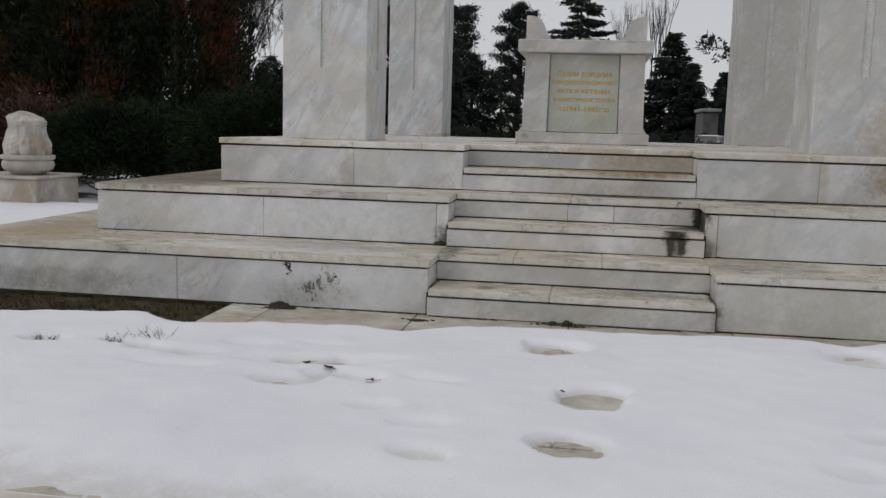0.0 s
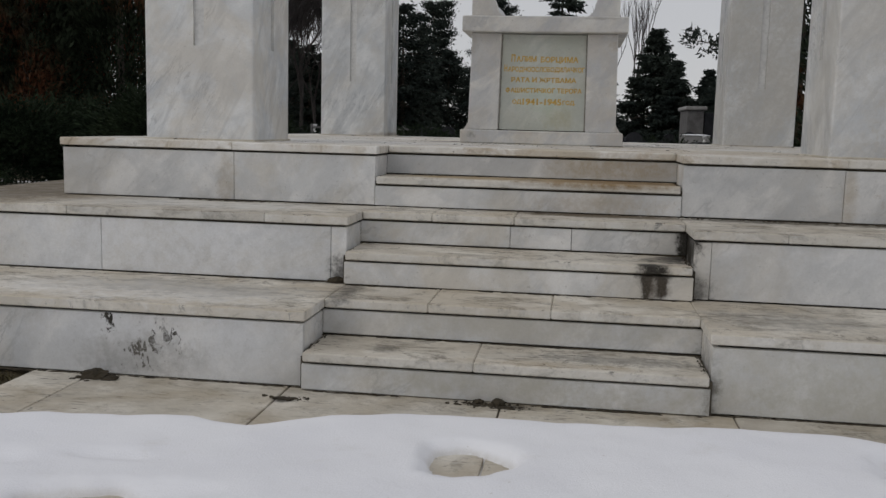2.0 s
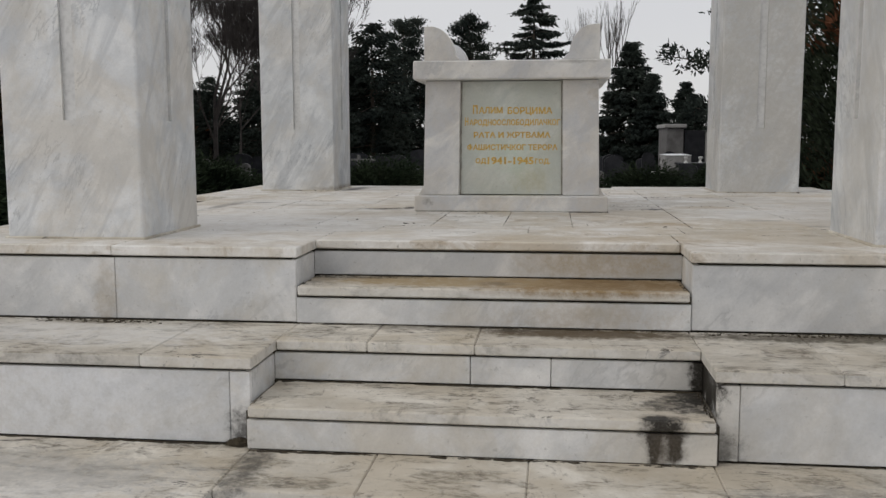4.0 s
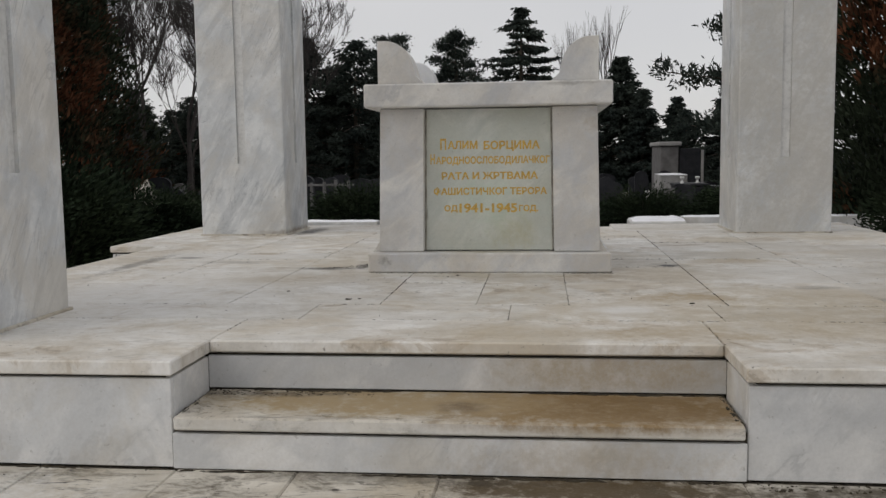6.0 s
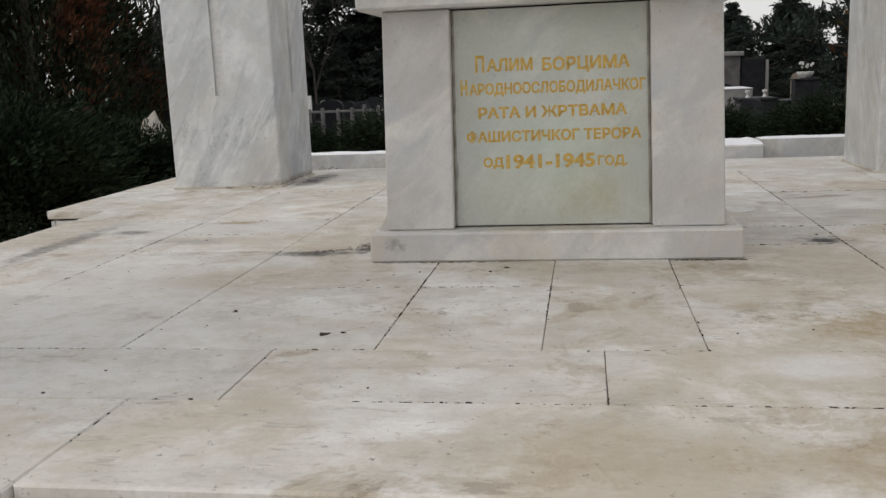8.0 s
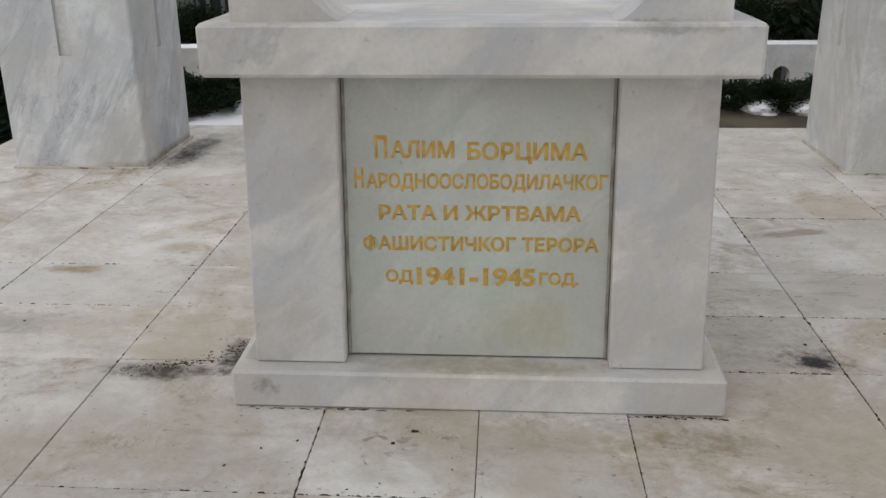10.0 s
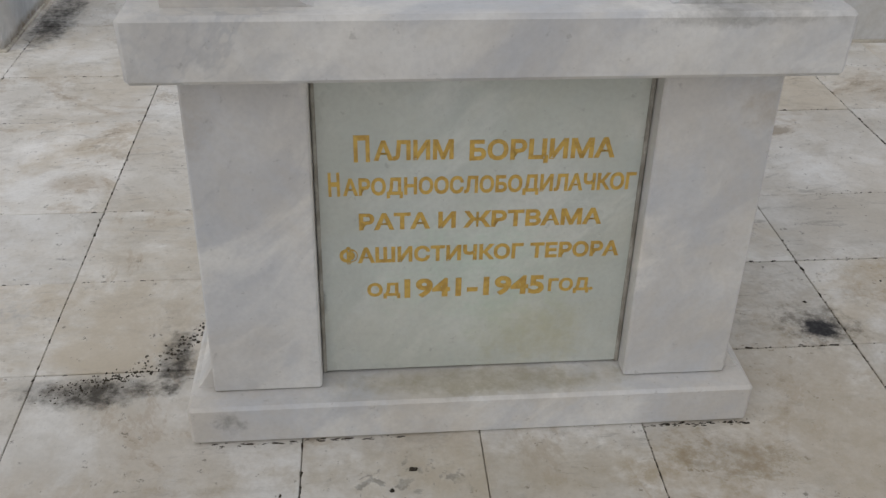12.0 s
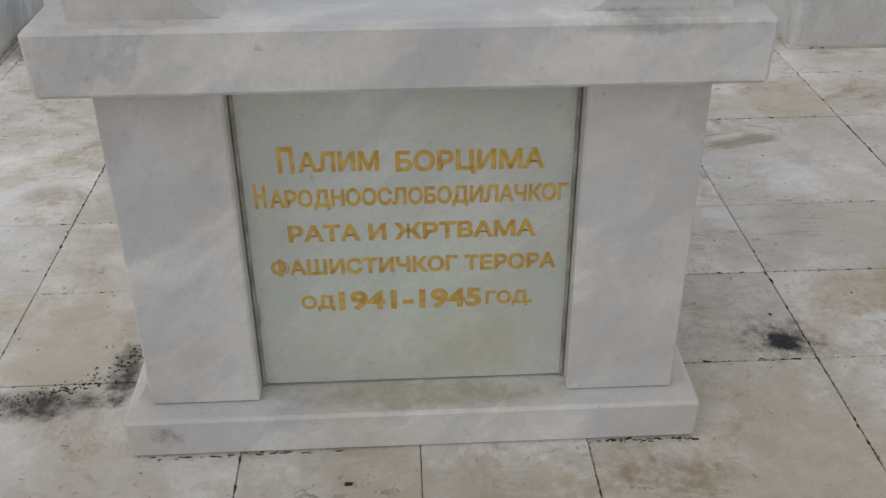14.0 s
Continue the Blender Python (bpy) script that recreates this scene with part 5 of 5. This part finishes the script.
part("snow_cap", snow_cap(3.37, 4.09, 28.98, 30.42, 1.16, 0.05, 5), M_SNOW, ledger, "cap of old snow")

# a post-and-rail fence round a plot, a white tablet and a bowl of white flowers among the graves
fence = thing("grave_fence", (-6.0, 24.6, -0.035), "pale concrete post-and-rail fence round a grave plot", "fence")
rng_fence = random.Random(31)
for k in range(9):
    x, w = -6.45 + 0.30 * k + rng_fence.uniform(-0.03, 0.03), rng_fence.uniform(0.03, 0.045)
    part("post", box(x - w, x + w, 24.56, 24.64, -0.04, 1.21 + rng_fence.uniform(-0.03, 0.04), 0.015), M_LIGHTSTONE, fence)
part("rail", box(-6.5, -3.95, 24.575, 24.625, 1.10, 1.15, 0.008), M_LIGHTSTONE, fence)
tablet = thing("white_tablet", (-5.98, 26.0, -0.035), "small white marble tablet standing on a dark plinth", "gravestone")
part("plinth", box(-6.12, -5.84, 25.9, 26.1, -0.04, 1.06, 0.01), M_GRANITE, tablet)
part("tablet", box(-6.07, -5.89, 25.97, 26.03, 1.06, 1.44, 0.008), M_VASE, tablet, "plain white tablet")
bowl = thing("flower_bowl", (4.86, 27.2, 1.38), "white bowl of pale flowers on a tall dark grave plinth", "flower bowl")
stand = thing("grave_plinth", (4.86, 27.2, -0.035), "tall dark granite grave plinth with a flat top", "grave")
part("shaft", box(4.62, 5.10, 27.0, 27.4, -0.04, 1.34, 0.015), M_GRANITE, stand)
part("cap", box(4.58, 5.14, 26.96, 27.44, 1.34, 1.38, 0.01), M_GRANITE, stand)
bm = lathe([(0.07, 0.0), (0.12, 0.02), (0.17, 0.09), (0.185, 0.14), (0.16, 0.145), (0.05, 0.12)], 16)
bm.transform(Matrix.Translation((4.86, 27.2, 1.38)))
part("bowl", bm, M_VASE, bowl)
for k in range(9):
    a, reach = k * 2.4, 0.04 + 0.012 * k
    tip = Vector((4.86 + reach * 1.3 * math.cos(a), 27.2 + reach * math.sin(a), 1.66 + 0.05 * math.sin(k * 1.9)))
    bm = bmesh.new()
    limb(bm, (4.86, 27.2, 1.49), tip, 0.006, 0.005, 4)
    stalk = part("stalk", bm, M_JUNIPER, bowl)
    bm = bmesh.new()
    bmesh.ops.create_icosphere(bm, subdivisions=1, radius=0.026, matrix=Matrix.Translation(tip) @ Matrix.Diagonal((1, 1, 1.5, 1)))
    part("flower", bm, M_VASE, stalk)

copy_thing(dark, Matrix.Translation((3.72, 30.9, -0.035)) @ Matrix.Diagonal((0.95, 0.22, 1.16, 1)))
white = gravestone(0.34, 1.30, 3, M_URN, "narrow pale stone gravestone")
white.matrix_basis = Matrix.Translation((-8.15, 33.0, -0.035))
for gx, gy, k in ((5.95, 33.2, 1.12), (-7.3, 32.0, 0.95), (-3.3, 36.5, 1.0)):
    copy_thing(white, Matrix.Translation((gx, gy, -0.035)) @ Matrix.Diagonal((0.8, 0.5, k, 1)))
for x0, x1, y0, top in ((3.60, 4.36, 27.6, 0.98), (4.62, 5.30, 27.7, 0.90), (-7.9, -6.9, 28.4, 0.95)):
    chest = thing("raised_grave", (x0, y0, -0.035), "dark granite raised grave with a plain lid", "grave")
    part("tomb_chest", box(x0, x1, y0, y0 + 1.0, -0.05, top - 0.06, 0.02), M_GRANITE, chest)
    part("lid", box(x0 - 0.03, x1 + 0.03, y0 - 0.03, y0 + 1.03, top - 0.06, top, 0.015), M_GRANITE, chest)
for gx, gy, gz, k in ((3.78, 27.9, 0.98, 0.6), (4.17, 28.0, 0.98, 0.62), (4.95, 28.0, 0.90, 0.7), (-7.6, 28.7, 0.95, 0.9), (-7.1, 28.8, 0.95, 0.8)):
    copy_thing(cup, Matrix.Translation((gx, gy, gz)) @ Matrix.Scale(k, 4))
boulder = thing("grave_boulder", (-7.2, 20.9, -0.035), "rough pale boulder gravestone capped with snow", "gravestone")
bm = bmesh.new()
bmesh.ops.create_icosphere(bm, subdivisions=3, radius=1.0)
for v in bm.verts:
    q = v.co * (1 + 0.22 * noise.noise(v.co * 2.0 + Vector((3, 1, 7))))
    v.co = Vector((-7.22 + 0.24 * q.x, 20.9 + 0.26 * q.y, 0.60 + 0.72 * q.z))
part("stone", bm, M_URN, boulder)

# debris
rng = random.Random(12)


def chip(bm, x, y, z, s, a, stretch=1.0):
    q = [Vector((s * stretch * rng.uniform(0.5, 1.4) * math.cos(t), s * rng.uniform(0.35, 1.0) * math.sin(t), 0)) for t in [k * math.pi / 3 for k in range(6)]]
    turn = Matrix.Rotation(a, 3, "Z")
    low = [bm.verts.new(Vector((x, y, z - 0.002)) + turn @ p) for p in q]
    top = [bm.verts.new(Vector((x, y, z + s * rng.uniform(0.1, 0.35))) + turn @ (p * 0.65)) for p in q]
    for k in range(6):
        bm.faces.new((low[k], low[(k + 1) % 6], top[(k + 1) % 6], top[k]))
    bm.faces.new(top)


bm = bmesh.new()
for _ in range(70):
    chip(bm, rng.uniform(-2.2, 2.2), rng.choice((rng.uniform(7.7, 9.1), rng.uniform(7.7, 12.5))), TOP, rng.uniform(0.003, 0.008), rng.uniform(0, 3))
for x, y, s in ((-0.17, 9.06, 0.014), (-0.22, 9.0, 0.010), (-0.60, 8.20, 0.02), (-0.55, 8.22, 0.012), (-0.95, 8.45, 0.014), (0.94, 8.12, 0.016)):
    chip(bm, x, y, TOP, s, rng.uniform(0, 3))
for _ in range(330):
    t = rng.random() ** 0.7
    chip(bm, -1.12 + 0.42 * t + rng.gauss(0, 0.014), 9.385 + 0.03 * t + 0.22 * t ** 3 + rng.gauss(0, 0.020), TOP, rng.uniform(0.0015, 0.006) * (0.6 + t), rng.uniform(0, 3))
for _ in range(200):
    chip(bm, -0.9 + 0.6 * rng.random() ** 1.5, 7.245 - 0.07 * rng.random() ** 2, 5 * R, rng.uniform(0.002, 0.007), rng.uniform(0, 3))
for _ in range(160):
    chip(bm, -1.9 + rng.gauss(0, 0.16), rng.uniform(6.82, 6.90), 4 * R, 0.002 + 0.014 * rng.random() ** 2, rng.uniform(0, 3))
for _ in range(260):
    chip(bm, rng.uniform(0.95, 2.6), rng.uniform(6.84, 6.90), 4 * R, 0.002 + 0.012 * rng.random() ** 2, rng.uniform(0, 3))
for _ in range(26):
    chip(bm, 2.3 + rng.gauss(0, 0.1), 6.05 + rng.gauss(0, 0.05), 2 * R, rng.uniform(0.006, 0.018), rng.uniform(0, 3))
for x, y in ((-1.93, 5.33), (-0.93, 5.22), (0.02, 5.31), (-0.1, 5.32)):
    for _ in range(90):
        chip(bm, x + rng.gauss(0, 0.05), y + rng.gauss(0, 0.018), 0.0, 0.003 + 0.02 * rng.random() ** 2.5, rng.uniform(0, 3))


def grime(bm, a, b, z, per_metre, wide, big):
    """Broken dark dirt along a joint from a to b."""
    a, b = Vector(a), Vector(b)
    d = b - a
    turn = math.atan2(d.y, d.x)
    for _ in range(int(d.length * per_metre)):
        p = a + d * rng.random()
        if noise.noise(Vector((p.x * 3.1, p.y * 3.1, z * 7))) + 0.25 * rng.random() < 0.0:
            continue
        chip(bm, p.x + rng.gauss(0, wide), p.y + rng.gauss(0, wide), z, 0.0008 + (big - 0.0008) * rng.random() ** 3, turn + rng.gauss(0, 0.12), 3.0)


for x in (-1.80, -1.13, -0.43, 0.0, 0.406, 1.085, 1.765):
    grime(bm, (x, 8.065), (x, 12.0), TOP, 70, 0.0022, 0.005)
for y in (7.685, 8.065, 8.765, 9.445, 9.857, 10.26, 10.945, 11.40):
    grime(bm, (-2.16, y), (2.16, y), TOP, 45, 0.002, 0.0045)
for x in (-0.70, 0.155, 1.0):
    grime(bm, (x, 7.685), (x, 8.065), TOP, 60, 0.002, 0.004)
for x in (-W, W):
    grime(bm, (x, 7.24), (x, 7.685), TOP, 60, 0.002, 0.004)
for k in (1, 2, 3):
    zb = 2 * R * (k - 1)
    grime(bm, (-W, CY - EVEN[k] + 0.010), (W, CY - EVEN[k] + 0.010), zb + R, 420, 0.005, 0.013)
    grime(bm, (-W, CY - ODD[k] + 0.008), (W, CY - ODD[k] + 0.008), zb, 380, 0.005, 0.013)
    for sx in (-1, 1):
        grime(bm, (sx * 0.93, CY - HALF[k] - 0.004), (sx * HALF[k], CY - HALF[k] - 0.004), zb, 330, 0.005, 0.012)
        grime(bm, (sx * 0.90, CY - EVEN[k]), (sx * 0.90, CY - ODD[k] + 0.05), zb + R, 220, 0.006, 0.009)
pb = 0.683
for p, q in (((AX - pb, CY - pb), (AX + pb, CY - pb)), ((AX - pb, CY - pb), (AX - pb, CY + pb)), ((AX + pb, CY - pb), (AX + pb, CY + pb))):
    grime(bm, p, q, TOP, 160, 0.003, 0.005)
for x, y, a, c, h in ((-1.92, 5.335, 0.075, 0.030, 0.040), (-1.84, 5.32, 0.04, 0.022, 0.022), (-0.95, 5.20, 0.045, 0.016, 0.012), (0.0, 5.325, 0.032, 0.024, 0.03), (-0.09, 5.33, 0.025, 0.018, 0.022), (-0.97, 6.19, 0.05, 0.022, 0.03)):
    z = 2 * R if y > 6 else -0.002
    ball = bmesh.ops.create_icosphere(bm, subdivisions=3, radius=1.0)["verts"]
    for v in ball:
        k = 1 + 0.45 * noise.noise(v.co * 2.3 + Vector((x * 9, y, 3))) + 0.25 * noise.noise(v.co * 6.0 + Vector((x * 5, 1, y)))
        v.co = Vector((x + a * k * v.co.x, y + c * k * v.co.y, z + h * 0.4 + h * 0.7 * k * v.co.z))
debris = new("dark_debris", mesh_from(bm, "dark_debris", M_CHIP))
tagged(debris, "dark bits of bark and moss lying in the joints", "debris", kind="stuff")


def fallen_leaf(material, label):
    """A crumpled leaf: a small wavy fan of facets with a stalk."""
    bm = bmesh.new()
    mid = bm.verts.new((0, 0, 0.010))
    rim = [bm.verts.new((0.022 * rng.uniform(0.5, 1.2) * math.cos(t), 0.015 * rng.uniform(0.5, 1.2) * math.sin(t), rng.uniform(0.0, 0.016))) for t in [k * math.pi / 4.5 for k in range(9)]]
    for k in range(9):
        bm.faces.new((mid, rim[k], rim[(k + 1) % 9]))
    bmesh.ops.solidify(bm, geom=bm.faces[:], thickness=0.0012)
    limb(bm, (0.015, 0, 0.004), (0.05, 0.012, 0.002), 0.0015, 0.001, 4)
    return tagged(new("fallen_leaf", mesh_from(bm, "fallen_leaf", material)), label, "leaf", "fallen leaves")


leaf = fallen_leaf(M_LEAF, "curled brown fallen leaf on the snow")
leaf.matrix_basis = pose(-1.26, 3.85, 0.040, 10, 0, 40) @ Matrix.Scale(1.1, 4)
copy_thing(leaf, pose(-1.13, 3.79, 0.038, 0, 12, 10) @ Matrix.Scale(1.2, 4))
copy_thing(leaf, pose(0.02, 3.68, 0.030, 0, 8, 80))
red = fallen_leaf(M_REDLEAF, "dark red fallen leaf on the snow")
red.matrix_basis = pose(-0.88, 3.60, 0.042, 6, 0, 20) @ Matrix.Scale(1.2, 4)
